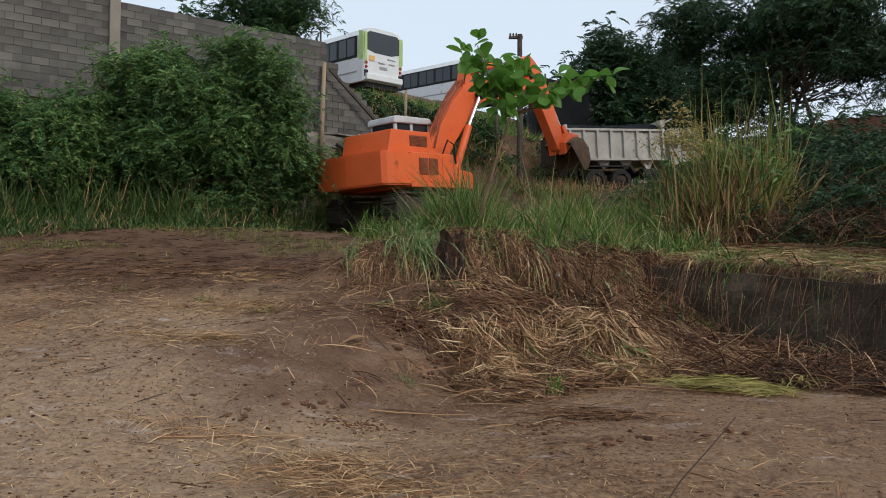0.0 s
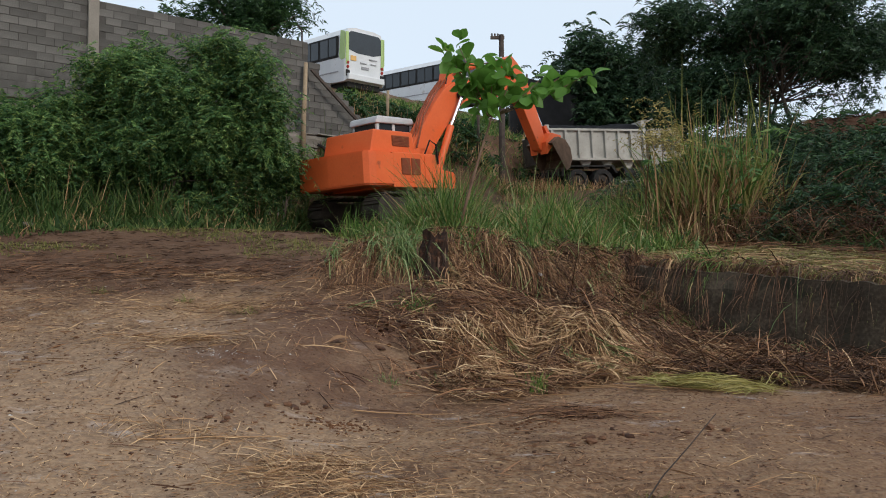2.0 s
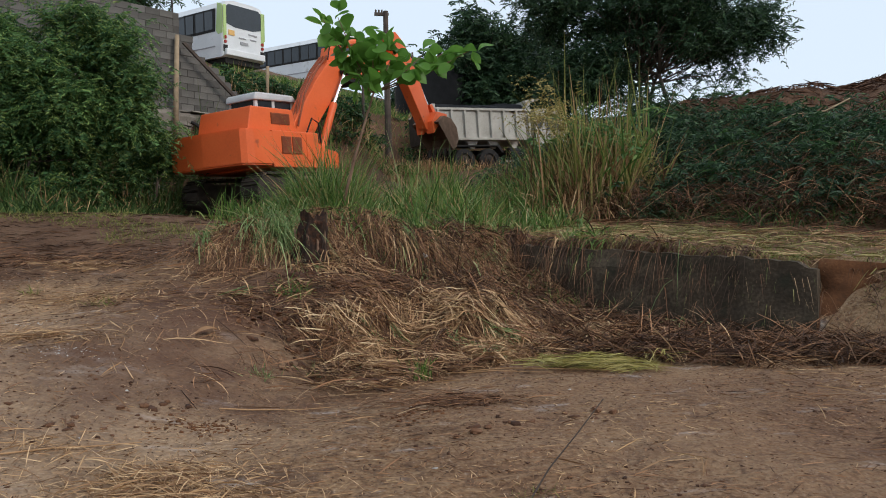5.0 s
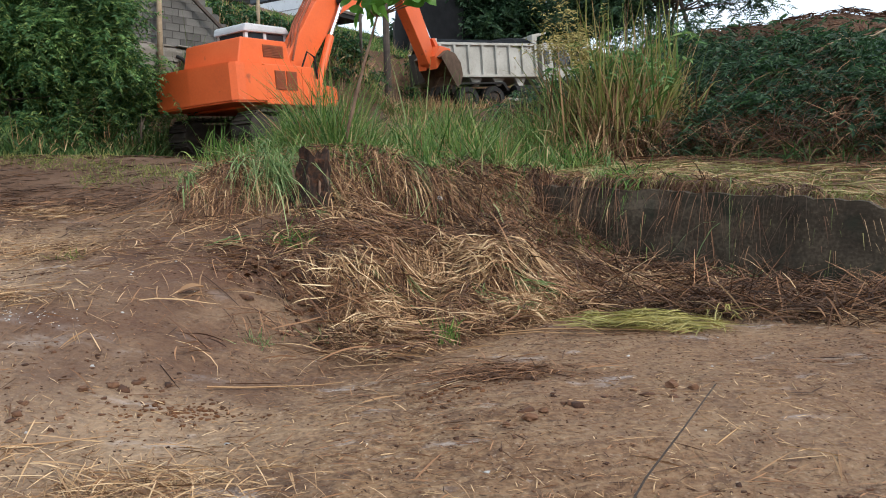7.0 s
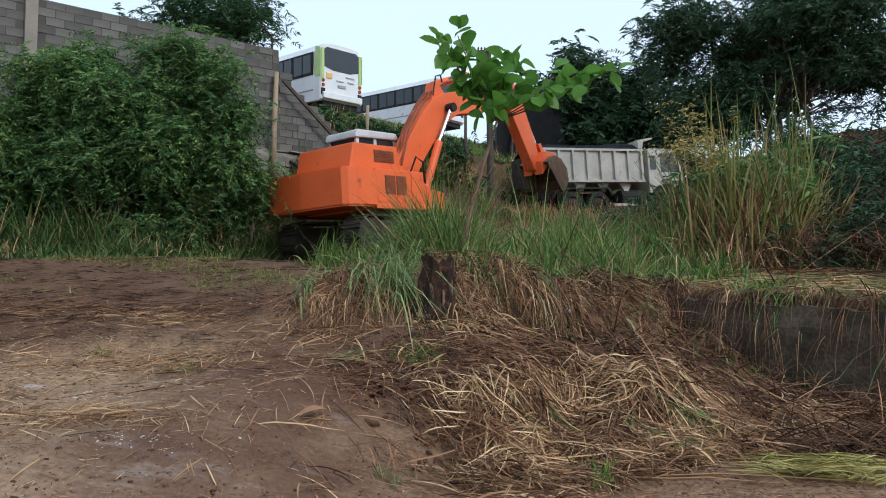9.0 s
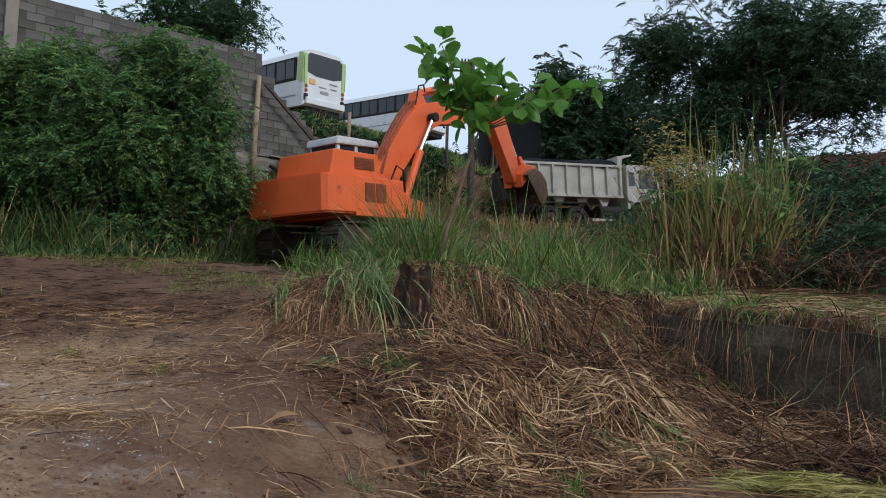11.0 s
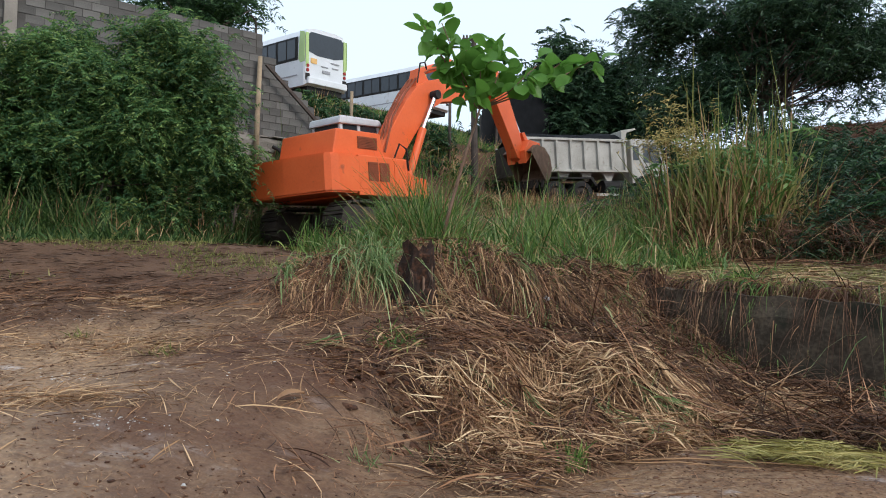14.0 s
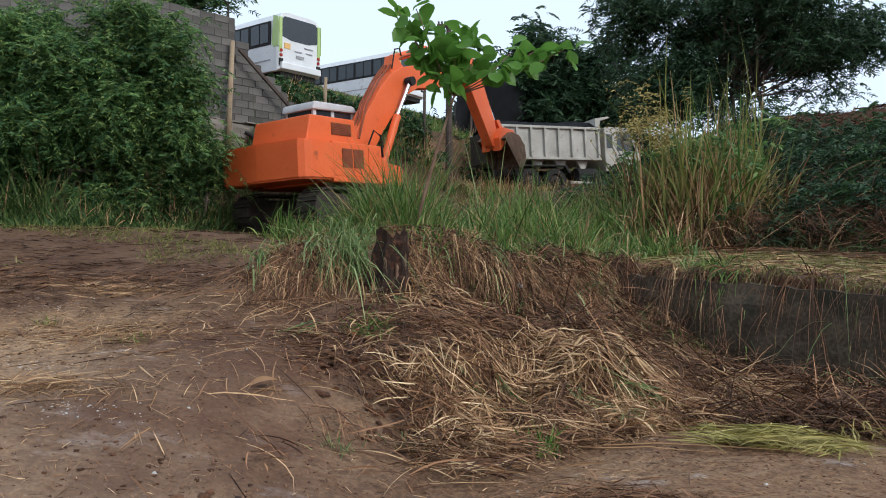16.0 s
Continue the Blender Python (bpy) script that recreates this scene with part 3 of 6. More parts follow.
# broken red earth past the wall's end
bm = bmesh.new()
grid = []
for i in range(31):
    s = WLEN - 0.02 + 3.4 * i / 30
    col = []
    for j in range(13):
        t = j / 12
        top = 1.62 - 0.12 * (s - WLEN)
        y = -0.30 + 0.55 * t + 0.30 * float(vnoise(s, t * 2, 1.7)) + 0.14 * float(vnoise(s, t * 3, 4.5)) - 0.25 * max(0.0, t - 0.85)
        col.append(bm.verts.new((s, y, 0.15 + (top - 0.15) * t)))
    col.append(bm.verts.new((s, 0.75, top - 0.03)))
    grid.append(col)
for a, b in zip(grid, grid[1:]):
    for j in range(13):
        bm.faces.new((a[j], b[j], b[j + 1], a[j + 1]))
cut = link_bm("earth_bank", bm, M_REDEARTH, smooth=True)
cut.matrix_world = rwall.matrix_world.copy()
tagged(cut, "crumbling bare red earth bank beside the retaining wall", "earth bank", kind="structure")

# ---- far wall with netting, pole ----
far_m = pose(4.0, 35.6, -0.31, 0, 0, 42.9) @ Matrix.Scale(1.2, 4)
fcore = link_bm("wall_far", box((0, 0.02, 4.2), (8.6, 0.16, 8.6)), M_MORTAR)
fcore.matrix_world = far_m
tagged(fcore, "shaded grey block wall behind the tipper truck", "wall", kind="structure")
bm = bmesh.new()
for row in range(20):
    for k in range(21):
        s = 0.2 + k * 0.4 + (0.2 if row % 2 else 0)
        if s < 8.4:
            add_box(bm, (s - 0.19, 0, 4.5 + row * 0.2), (s + 0.19, 0.1, 4.685 + row * 0.2))
tagged(link_bm("block_rest", bm, M_BLOCKI, fcore), kind="stuff")
net = bmesh.new()
cols = []
for i in range(31):
    s = -0.1 + 9.4 * i / 30
    c = []
    for j in range(9):
        z = 7.3 + 2.75 * j / 8 - 0.12 * math.sin(s * 1.1) * (j / 8)
        c.append(net.verts.new((s, -0.10 + 0.10 * math.sin(s * 2.3 + j * 0.7), z)))
    cols.append(c)
for a, b in zip(cols, cols[1:]):
    for j in range(8):
        net.faces.new((a[j], b[j], b[j + 1], a[j + 1]))
g = bmesh.ops.solidify(net, geom=list(net.faces), thickness=0.012)
net_ob = link_bm("shade_net", net, M_NET, smooth=True)
net_ob.matrix_world = far_m
tagged(net_ob, "black shade netting hung along the top of a block wall", "net")
for s, lean in ((0.35, 0.35), (0.75, -0.05), (5.2, 0.35)):
    p = link_bm("fence_stake", tube([(s, -0.25, 6.2), (s + lean * 0.5, -0.22, 8.2), (s + lean, -0.2, 10.0)], [0.055, 0.05, 0.035], 7), M_WOODD if s < 5 else M_WOOD, smooth=True)
    p.matrix_world = far_m
    tagged(p, "rough grey wooden stake leaning before black netting", "stake", "net stakes")
pole = empty("utility_pole", pose(3.05, 30.7, 5.0))
part("shaft", tube([(0, 0, 0), (0.02, 0, 6.8)], [0.15, 0.10], 10), M_WOODD, pole)
part("crossarm", box((-0.42, -0.05, 6.62), (0.14, 0.05, 6.74), 0.01), M_WOODD, pole)
for x in (-0.36, -0.24, -0.12):
    part("insulator", tube([(x, 0, 6.74), (x, 0, 6.82), (x, 0, 6.86)], [0.03, 0.04, 0.02], 8), M_WOODD, pole)
tagged(pole, "dark timber utility pole with a short crossarm", "utility pole")
for x, y, top in ((-1.3, 26.3, 8.4), (0.62, 28.0, 9.2), (1.95, 28.6, 9.0)):
    z0 = float(H(x, y)) - 0.3
    p = link_bm("fence_post", tube([(x, y, z0), (x + 0.02, y, (z0 + top) / 2), (x + 0.04, y, top)], [0.06, 0.055, 0.05], 8), M_WOOD if x < 0 else M_WOODD, smooth=True)
    tagged(p, "thin weathered timber fence post on the overgrown bank", "post", "bank posts")

# shed roof behind the wall
shed = empty("shed", pose(-10.0, 27.0, 7.5, 0, 0, 25))
part("roof", prism([(-3, 2.95), (3, 3.15), (3, 3.27), (-3, 3.07)], -1.6, 1.6, 0.01), M_WOODD, shed)
for x in (-2.6, 2.6):
    for y in (-1.4, 1.4):
        part("post", box((x - 0.09, y - 0.09, 0), (x + 0.09, y + 0.09, 3.0), 0.01), M_CABW, shed)
tagged(shed, "open shed with a dark flat roof and pale posts", "shed")
far_pole = empty("distant_pole", pose(23, 48, 6))
part("shaft", tube([(0, 0, 0), (0, 0, 6.2)], [0.13, 0.09], 8), M_WOODD, far_pole)
part("crossarm", box((-0.9, -0.06, 5.7), (0.9, 0.06, 5.84), 0.01), M_WOODD, far_pole)
tagged(far_pole, "distant dark power pole with a crossarm", "utility pole")

# ---- excavator ----
exc = empty("excavator", pose(-0.82, 21.23, 3.29) @ pose(0, 0, 0, 0, 0, 48) @ pose(0, 0, 0, 0, -4.5, 0))
tagged(exc, "orange tracked excavator with white cab, boom reaching to the truck", "excavator")


def rounded(pts_xy, z0, z1, bevel):
    bm = bmesh.new()
    a = [bm.verts.new((x, y, z0)) for x, y in pts_xy]
    b = [bm.verts.new((x, y, z1)) for x, y in pts_xy]
    k = len(a)
    bm.faces.new(a[::-1])
    bm.faces.new(b)
    for i in range(k):
        bm.faces.new((a[i], a[(i + 1) % k], b[(i + 1) % k], b[i]))
    bmesh.ops.recalc_face_normals(bm, faces=bm.faces)
    if bevel:
        bmesh.ops.bevel(bm, geom=[e for e in bm.edges if abs(e.verts[0].co.z - e.verts[1].co.z) < 1e-4], offset=bevel, segments=2, affect="EDGES")
    return bm


for side in (1, -1):
    yc = side * 1.05
    loop = []
    for i in range(40):
        t = i / 40
        # stadium-shaped run of the belt
        L, r = 3.0, 0.40
        per = 2 * L + 2 * math.pi * r
        q = t * per
        if q < L:
            p, a = (-L / 2 + q, 0.03), 0
        elif q < L + math.pi * r:
            a = (q - L) / r
            p = (L / 2 + r * math.sin(a), 0.43 - r * math.cos(a))
        elif q < 2 * L + math.pi * r:
            p, a = (L / 2 - (q - L - math.pi * r), 0.83), math.pi
        else:
            a = math.pi + (q - 2 * L - math.pi * r) / r
            p = (-L / 2 + r * math.sin(a), 0.43 - r * math.cos(a))
        loop.append((p[0], p[1], a))
    track = part("track", box((-1.5, yc - 0.2, 0.10), (1.5, yc + 0.2, 0.74), 0.05), M_STEELD, exc, "muddy steel crawler track")
    for x, z, a in loop:
        bm = box((-0.095, -0.29, -0.03), (0.095, 0.29, 0.012), 0.0)
        add_box(bm, (-0.02, -0.29, -0.055), (0.02, 0.29, -0.03))
        bmesh.ops.transform(bm, matrix=Matrix.Translation((x, yc, z)) @ Matrix.Rotation(-a, 4, "Y"), verts=bm.verts)
        part("track_shoe", bm, M_STEELD, track)
    for x, r in ((-1.5, 0.36), (1.5, 0.36)):
        part("sprocket", tube([(x, yc - 0.23, 0.43), (x, yc + 0.23, 0.43)], r, 18), M_STEELD, track)
    for i in range(6):
        part("roller", tube([(-1.05 + i * 0.42, yc - 0.24, 0.16), (-1.05 + i * 0.42, yc + 0.24, 0.16)], 0.11, 10), M_STEELD, track)
part("undercarriage", box((-0.8, -0.8, 0.35), (0.8, 0.8, 0.75), 0.06), M_STEELD, exc)
part("slew_ring", tube([(0, 0, 0.72), (0, 0, 1.06)], 0.62, 24), M_BLACK, exc)
cw_pts = [(-1.95, -1.36), (-2.14, -1.31), (-2.24, -1.20), (-2.32, 0.0), (-2.24, 1.20), (-2.14, 1.31), (-1.95, 1.36), (-1.35, 1.36), (-1.35, -1.36)]
part("counterweight", rounded(cw_pts, 1.02, 1.86, 0.04), M_ORANGE, exc, "heavy orange counterweight, scratched")
part("deck", box((-1.34, -1.34, 0.98), (1.05, 1.34, 1.115), 0.02), M_ORANGE, exc)
part("side_body", box((-1.345, -1.35, 1.1), (0.28, -0.42, 1.86), 0.03), M_ORANGE, exc)
part("side_body", box((-1.345, 0.4, 1.1), (-0.45, 1.35, 1.86), 0.03), M_ORANGE, exc)
hood = prism([(-1.95, 1.865), (-1.80, 2.42), (-0.42, 2.42), (-0.30, 1.865)], -1.18, 0.55, 0.03)
hoodp = part("engine_hood", hood, M_ORANGE, exc)
for x0, x1, z0, z1, y in ((-1.18, -0.55, 2.03, 2.30, -1.195),):
    gr = part("vent_grille", box((x0, y, z0), (x1, y + 0.02, z1), 0.004), M_ORANGED, hoodp, "dark slatted vent")
    for i in range(7):
        z = z0 + 0.02 + i * (z1 - z0 - 0.03) / 7
        part("slat", box((x0 + 0.01, y - 0.012, z), (x1 - 0.01, y + 0.002, z + 0.018)), M_ORANGED, gr)
for x0 in (-1.05, -0.68):
    dr = part("side_door", box((x0, -1.372, 1.30), (x0 + 0.32, -1.345, 1.72), 0.006), M_ORANGED, exc, "dark mesh vent door")
    for i in range(8):
        z = 1.32 + i * 0.05
        part("slat", box((x0 + 0.015, -1.382, z), (x0 + 0.305, -1.370, z + 0.02)), M_ORANGED, dr)
part("panel", box((-0.18, -1.366, 1.16), (0.24, -1.345, 1.80), 0.008), M_ORANGE, exc)
part("nose", prism([(0.28, 1.12), (0.28, 1.62), (0.55, 1.48), (0.98, 1.42), (1.06, 1.34), (1.06, 1.12)], -1.35, -0.55, 0.025), M_ORANGE, exc)
part("exhaust", tube([(-1.5, 0.95, 1.80), (-1.5, 0.95, 2.14), (-1.54, 1.0, 2.24), (-1.64, 1.1, 2.32)], 0.045, 10), M_BLACK, exc)
# cab: pillars, roof, panes
cab = part("cab", box((-0.18, 0.32, 1.12), (1.34, 1.32, 1.95), 0.05), M_CABW, exc, "pale grey-white operator cab")
for x, y in ((-0.16, 0.34), (-0.16, 1.24), (0.46, 0.34), (0.46, 1.24), (1.18, 0.34), (1.18, 1.24)):
    part("pillar", box((x, y, 1.8), (x + 0.10, y + 0.07, 2.97), 0.012), M_CABW, cab)
part("cab_roof", prism([(-0.24, 2.91), (-0.19, 3.08), (-0.12, 3.12), (1.22, 3.13), (1.36, 2.95)], 0.27, 1.37, 0.05), M_CABW, cab)
part("window", box((-0.10, 0.36, 1.85), (1.24, 0.375, 2.93)), M_GLASS, cab, "dark dusty cab glass")
part("window", box((-0.145, 0.40, 1.85), (-0.13, 1.26, 2.93)), M_GLASS, cab, "dark dusty cab glass")
part("window", box((1.22, 0.40, 1.85), (1.235, 1.26, 2.93)), M_GLASS, cab, "dark dusty cab glass")
part("window", box((-0.10, 1.275, 1.85), (1.24, 1.29, 2.93)), M_GLASS, cab, "dark dusty cab glass")
part("mirror_frame", tube([(-0.62, 1.36, 1.84), (-0.62, 1.36, 2.58), (-0.56, 1.36, 2.66), (-0.24, 1.36, 2.66), (-0.18, 1.36, 2.58)], 0.04, 8), M_CABW, exc, "bent white tube beside the cab")
# boom, arm, cylinders, bucket
boom_pts = [(0.62, 1.55), (0.55, 2.15), (1.12, 2.85), (1.75, 3.62), (2.25, 4.08), (2.7, 4.28), (3.2, 4.40), (4.4, 4.62), (5.75, 4.76), (5.92, 4.62), (5.80, 4.42), (5.32, 4.18), (4.2, 3.92), (3.3, 3.78), (2.84, 3.55), (2.38, 3.12), (1.75, 2.45), (1.30, 1.85), (1.05, 1.55)]
boom = part("boom", prism(boom_pts, -0.21, 0.21, 0.025), M_ORANGE, exc, "orange gooseneck boom, paint scuffed")
arm = part("arm", prism([(5.30, 5.35), (5.70, 5.52), (6.05, 5.30), (6.55, 4.75), (7.25, 3.4), (7.55, 2.62), (7.35, 2.42), (7.10, 2.52), (6.35, 3.65), (5.80, 4.45)], -0.17, 0.17, 0.02), M_ORANGE, exc, "orange dipper arm")
for y in (-0.215, 0.175):
    part("link_plate", prism([(5.6, 4.3), (5.5, 4.75), (5.95, 4.85), (6.05, 4.45)], y, y + 0.04, 0.008), M_ORANGE, arm)
for y in (-0.42, 0.30):
    cy = part("boom_cylinder", tube([(1.5, y + 0.06, 1.6), (2.18, y + 0.06, 2.9)], 0.105, 12), M_ORANGE, exc)
    part("piston_rod", tube([(2.18, y + 0.06, 2.9), (2.80, y + 0.06, 3.88)], 0.055, 12), M_CHROME, cy, "bright chrome rod")
    part("pin_boss", tube([(2.80, y - 0.05, 3.88), (2.80, y + 0.17, 3.88)], 0.12, 12), M_BLACK, cy)
ac = part("arm_cylinder", tube([(2.5, 0, 4.50), (4.05, 0, 5.02)], 0.105, 12), M_ORANGE, exc)
part("piston_rod", tube([(4.05, 0, 5.02), (5.35, 0, 5.40)], 0.055, 12), M_CHROME, ac, "bright chrome rod")
part("bracket", prism([(2.25, 4.05), (2.4, 4.56), (2.58, 4.56), (2.85, 4.28)], -0.14, 0.14, 0.01), M_ORANGE, ac)
bc = part("bucket_cylinder", tube([(5.95, 0, 5.25), (6.75, 0, 4.55)], 0.09, 12), M_ORANGE, exc)
part("piston_rod", tube([(6.75, 0, 4.55), (7.55, 0, 3.30)], 0.05, 12), M_CHROME, bc, "bright chrome rod")
part("bucket_link", prism([(7.45, 3.35), (7.62, 3.38), (7.98, 2.92), (7.82, 2.80)], -0.14, 0.14, 0.012), M_ORANGE, exc)
for y0 in (-0.1, 0.04, 0.14):
    part("hydraulic_hose", tube([(0.72, y0 - 0.2, 2.2), (1.2, y0 - 0.1, 3.14), (1.8, y0 - 0.05, 3.84), (2.3, y0, 4.28), (2.9, y0, 4.62), (3.6, y0, 4.82)], 0.028, 6), M_ORANGED, boom)
part("hydraulic_hose", tube([(2.2, -0.24, 4.15), (2.35, -0.25, 4.68), (2.62, -0.2, 4.76), (2.8, -0.1, 4.62)], 0.022, 6), M_BLACK, boom)
part("hydraulic_hose", tube([(0.9, -0.35, 1.9), (1.05, -0.5, 2.4), (1.35, -0.46, 2.3), (1.5, -0.38, 1.75)], 0.025, 6), M_BLACK, boom)
bk = bmesh.new()
prof = [(7.30, 2.72), (7.72, 2.95), (8.15, 2.88), (8.48, 2.60), (8.56, 2.22), (8.40, 1.92), (8.16, 1.80)]
add_tube(bk, [(7.42, -0.3, 2.55), (7.42, 0.3, 2.55)], 0.09, 10)
outer = [(x, z) for x, z in prof]
inner = [(7.42, 2.66), (7.75, 2.86), (8.10, 2.80), (8.40, 2.55), (8.47, 2.23), (8.34, 1.97), (8.18, 1.88)]
add_prism(bk, outer + inner[::-1], -0.5, 0.5)
for y in (-0.53, 0.50):
    add_prism(bk, outer, y, y + 0.03)
bucket = part("bucket", bk, M_BUCKET, exc, "worn earth-stained bucket with orange ears")
for y in (-0.24, 0.16):
    part("bucket_ear", prism([(7.25, 2.35), (7.2, 2.75), (7.55, 3.10), (8.15, 3.05), (8.2, 2.75), (7.7, 2.7)], y - 0.12, y + 0.16, 0.01), M_ORANGE, bucket)
for i in range(5):
    y = -0.48 + i * 0.21
    part("tooth", prism([(8.08, 1.86), (8.22, 1.90), (8.02, 1.62)], y, y + 0.1), M_STEELD, bucket)

# ---- tipper truck ----
trk = empty("tipper_truck", pose(8.51, 32.30, 5.55) @ pose(0, 0, 0, 0, 0, 18) @ pose(0, 0, 0, 0, -3, 0) @ Matrix.Scale(0.9, 4))
tagged(trk, "dusty white tipper truck with a black tarpaulin on its load bed", "truck")


def truck_wheel(x, y, w=0.3):
    ty = part("wheel", wheel_bm(0.52, w, 0.30, 0, 0.03), M_BLACK, trk, "dusty black tyre")
    ty.location = (x, y, 0.52)
    part("rim", tube([(0, -w * 0.42, 0), (0, -w * 0.30, 0), (0, w * 0.42, 0)], [0.17, 0.30, 0.30], 16), M_STEELD, ty)
    part("hub", tube([(0, -w * 0.62, 0), (0, w * 0.5, 0)], [0.09, 0.11], 10), M_STEELD, ty)


for x in (-3.3, -2.05):
    truck_wheel(x, -1.0, 0.5)
    truck_wheel(x, 1.0, 0.5)
truck_wheel(1.3, -1.0)
truck_wheel(1.3, 1.0)
for y in (-0.45, 0.33):
    part("chassis_rail", box((-4.5, y, 0.78), (2.2, y + 0.12, 1.05), 0.01), M_BLACK, trk)
part("fuel_tank", tube([(-0.9, -0.95, 0.8), (0.1, -0.95, 0.8)], 0.30, 14), M_BLACK, trk)
part("side_guard", box((-1.3, -1.2, 0.42), (0.2, -1.12, 0.52), 0.01), M_TRUCKW, trk)
bed = bmesh.new()
add_box(bed, (-4.62, -1.25, 1.48), (0.22, -1.19, 2.75))
add_box(bed, (-4.62, 1.19, 1.48), (0.22, 1.25, 2.75))
add_box(bed, (-4.56, -1.19, 1.40), (0.16, 1.19, 1.50))
add_box(bed, (0.16, -1.25, 1.45), (0.24, 1.25, 2.90))
bedp = part("load_bed", bed, M_TRUCKW, trk, "dented pale steel load bed")
part("tailgate", box((-4.70, -1.25, 1.42), (-4.63, 1.25, 2.72), 0.01), M_STEELD, bedp)
for i in range(8):
    x = -4.55 + i * 0.66
    part("rib", box((x, -1.35, 1.46), (x + 0.10, -1.252, 2.70), 0.008), M_TRUCKW, bedp)
    part("rib", box((x, 1.252, 1.46), (x + 0.09, 1.31, 2.70), 0.008), M_TRUCKW, bedp)
for y0, y1 in ((-1.34, -1.252), (1.252, 1.34)):
    part("top_rail", box((-4.66, y0, 2.70), (0.24, y1, 2.80), 0.01), M_TRUCKW, bedp)
    part("bottom_rail", box((-4.62, y0, 1.40), (0.22, y1, 1.50), 0.01), M_TRUCKW, bedp)
part("tail_post", box((-4.78, -1.33, 1.3), (-4.62, -1.2, 2.95), 0.01), M_TRUCKW, bedp)
for i in range(4):
    part("bed_bracket", prism([(-4.2 + i * 1.1, 1.40), (-4.0 + i * 1.1, 1.05), (-3.8 + i * 1.1, 1.05), (-3.6 + i * 1.1, 1.40)], -1.1, -0.95, 0.01), M_TRUCKW, bedp)
# added black piece that stands for the dark space below the load bed
part("under_bed_dark", prism([(-4.4, 0.85), (-4.3, 1.18), (-1.5, 1.20), (-1.3, 0.85), (-1.4, 0.85), (-1.6, 1.13), (-4.22, 1.12), (-4.3, 0.85)], -1.25, -0.75, 0.0), M_BLACK, bedp)
part("cab_guard", prism([(0.02, 2.80), (0.22, 2.80), (0.30, 3.12), (0.78, 3.25), (0.78, 3.32), (0.02, 3.20)], -1.28, 1.28, 0.01), M_TRUCKW, bedp)
tarp = bmesh.new()
cols = []
for i in range(25):
    x = -4.6 + 4.75 * i / 24
    c = []
    for j in range(13):
        y = -1.27 + 2.54 * j / 12
        arch = 0.30 * math.sin(math.pi * j / 12) + 0.05 * math.sin(x * 4 + j) + 0.18 * max(0, (x + 1.8) / 2) * math.sin(math.pi * j / 12)
        edge = -0.16 * abs(math.sin(x * 1.7)) if j in (0, 12) else 0
        c.append(tarp.verts.new((x, y * (1.04 if j in (0, 12) else 1), 2.82 + arch + edge)))
    cols.append(c)
for a, b in zip(cols, cols[1:]):
    for j in range(12):
        tarp.faces.new((a[j], b[j], b[j + 1], a[j + 1]))
bmesh.ops.solidify(tarp, geom=list(tarp.faces), thickness=0.02)
part("tarpaulin", tarp, M_NET, bedp, "sagging black mesh tarpaulin", True)
tcab = part("cab", prism([(0.52, 0.95), (0.52, 2.80), (0.66, 2.88), (1.78, 2.86), (1.95, 2.78), (2.32, 1.78), (2.38, 0.80), (1.95, 0.80), (1.85, 1.05), (1.6, 1.22), (1.0, 1.22), (0.8, 0.95)], -1.2, 1.2, 0.03), M_TRUCKW, trk, "white cab-over driver's cab")
part("windscreen", prism([(1.975, 2.70), (2.30, 1.86), (2.325, 1.86), (2.0, 2.70)], -1.05, 1.05), M_GLASS, tcab)
for y in (-1.212, 1.192):
    part("side_window", prism([(1.15, 1.85), (1.15, 2.65), (1.80, 2.65), (2.12, 1.85)], y, y + 0.02), M_GLASS, tcab)
    part("rear_window", box((0.62, y, 1.95), (0.92, y + 0.02, 2.55), 0.005), M_GLASS, tcab)
    part("door_handle", box((1.2, y - 0.01, 1.62), (1.36, y + 0.025, 1.68), 0.004), M_BLACK, tcab)
part("bumper", box((2.2, -1.2, 0.48), (2.45, 1.2, 0.82), 0.03), M_BLACK, trk)
part("wheel_arch", prism([(0.66, 0.6), (0.75, 1.0), (0.98, 1.2), (1.62, 1.2), (1.88, 1.0), (1.95, 0.6), (2.02, 0.6), (1.95, 1.05), (1.66, 1.27), (0.94, 1.27), (0.66, 1.05), (0.56, 0.6)], -1.24, -0.8, 0.0), M_BLACK, trk)
for y in (-1.5, 1.38):
    part("mirror", box((2.12, y, 1.75), (2.2, y + 0.14, 2.35), 0.03), M_BLACK, tcab)
    part("mirror_arm", tube([(2.0, y * 0.83, 2.5), (2.15, y + 0.05, 2.4), (2.16, y + 0.07, 2.3)], 0.015, 6), M_BLACK, tcab)
for y in (-0.95, 0.7):
    part("headlight", box((2.36, y, 0.95), (2.40, y + 0.28, 1.15), 0.01), M_CHROME, tcab)


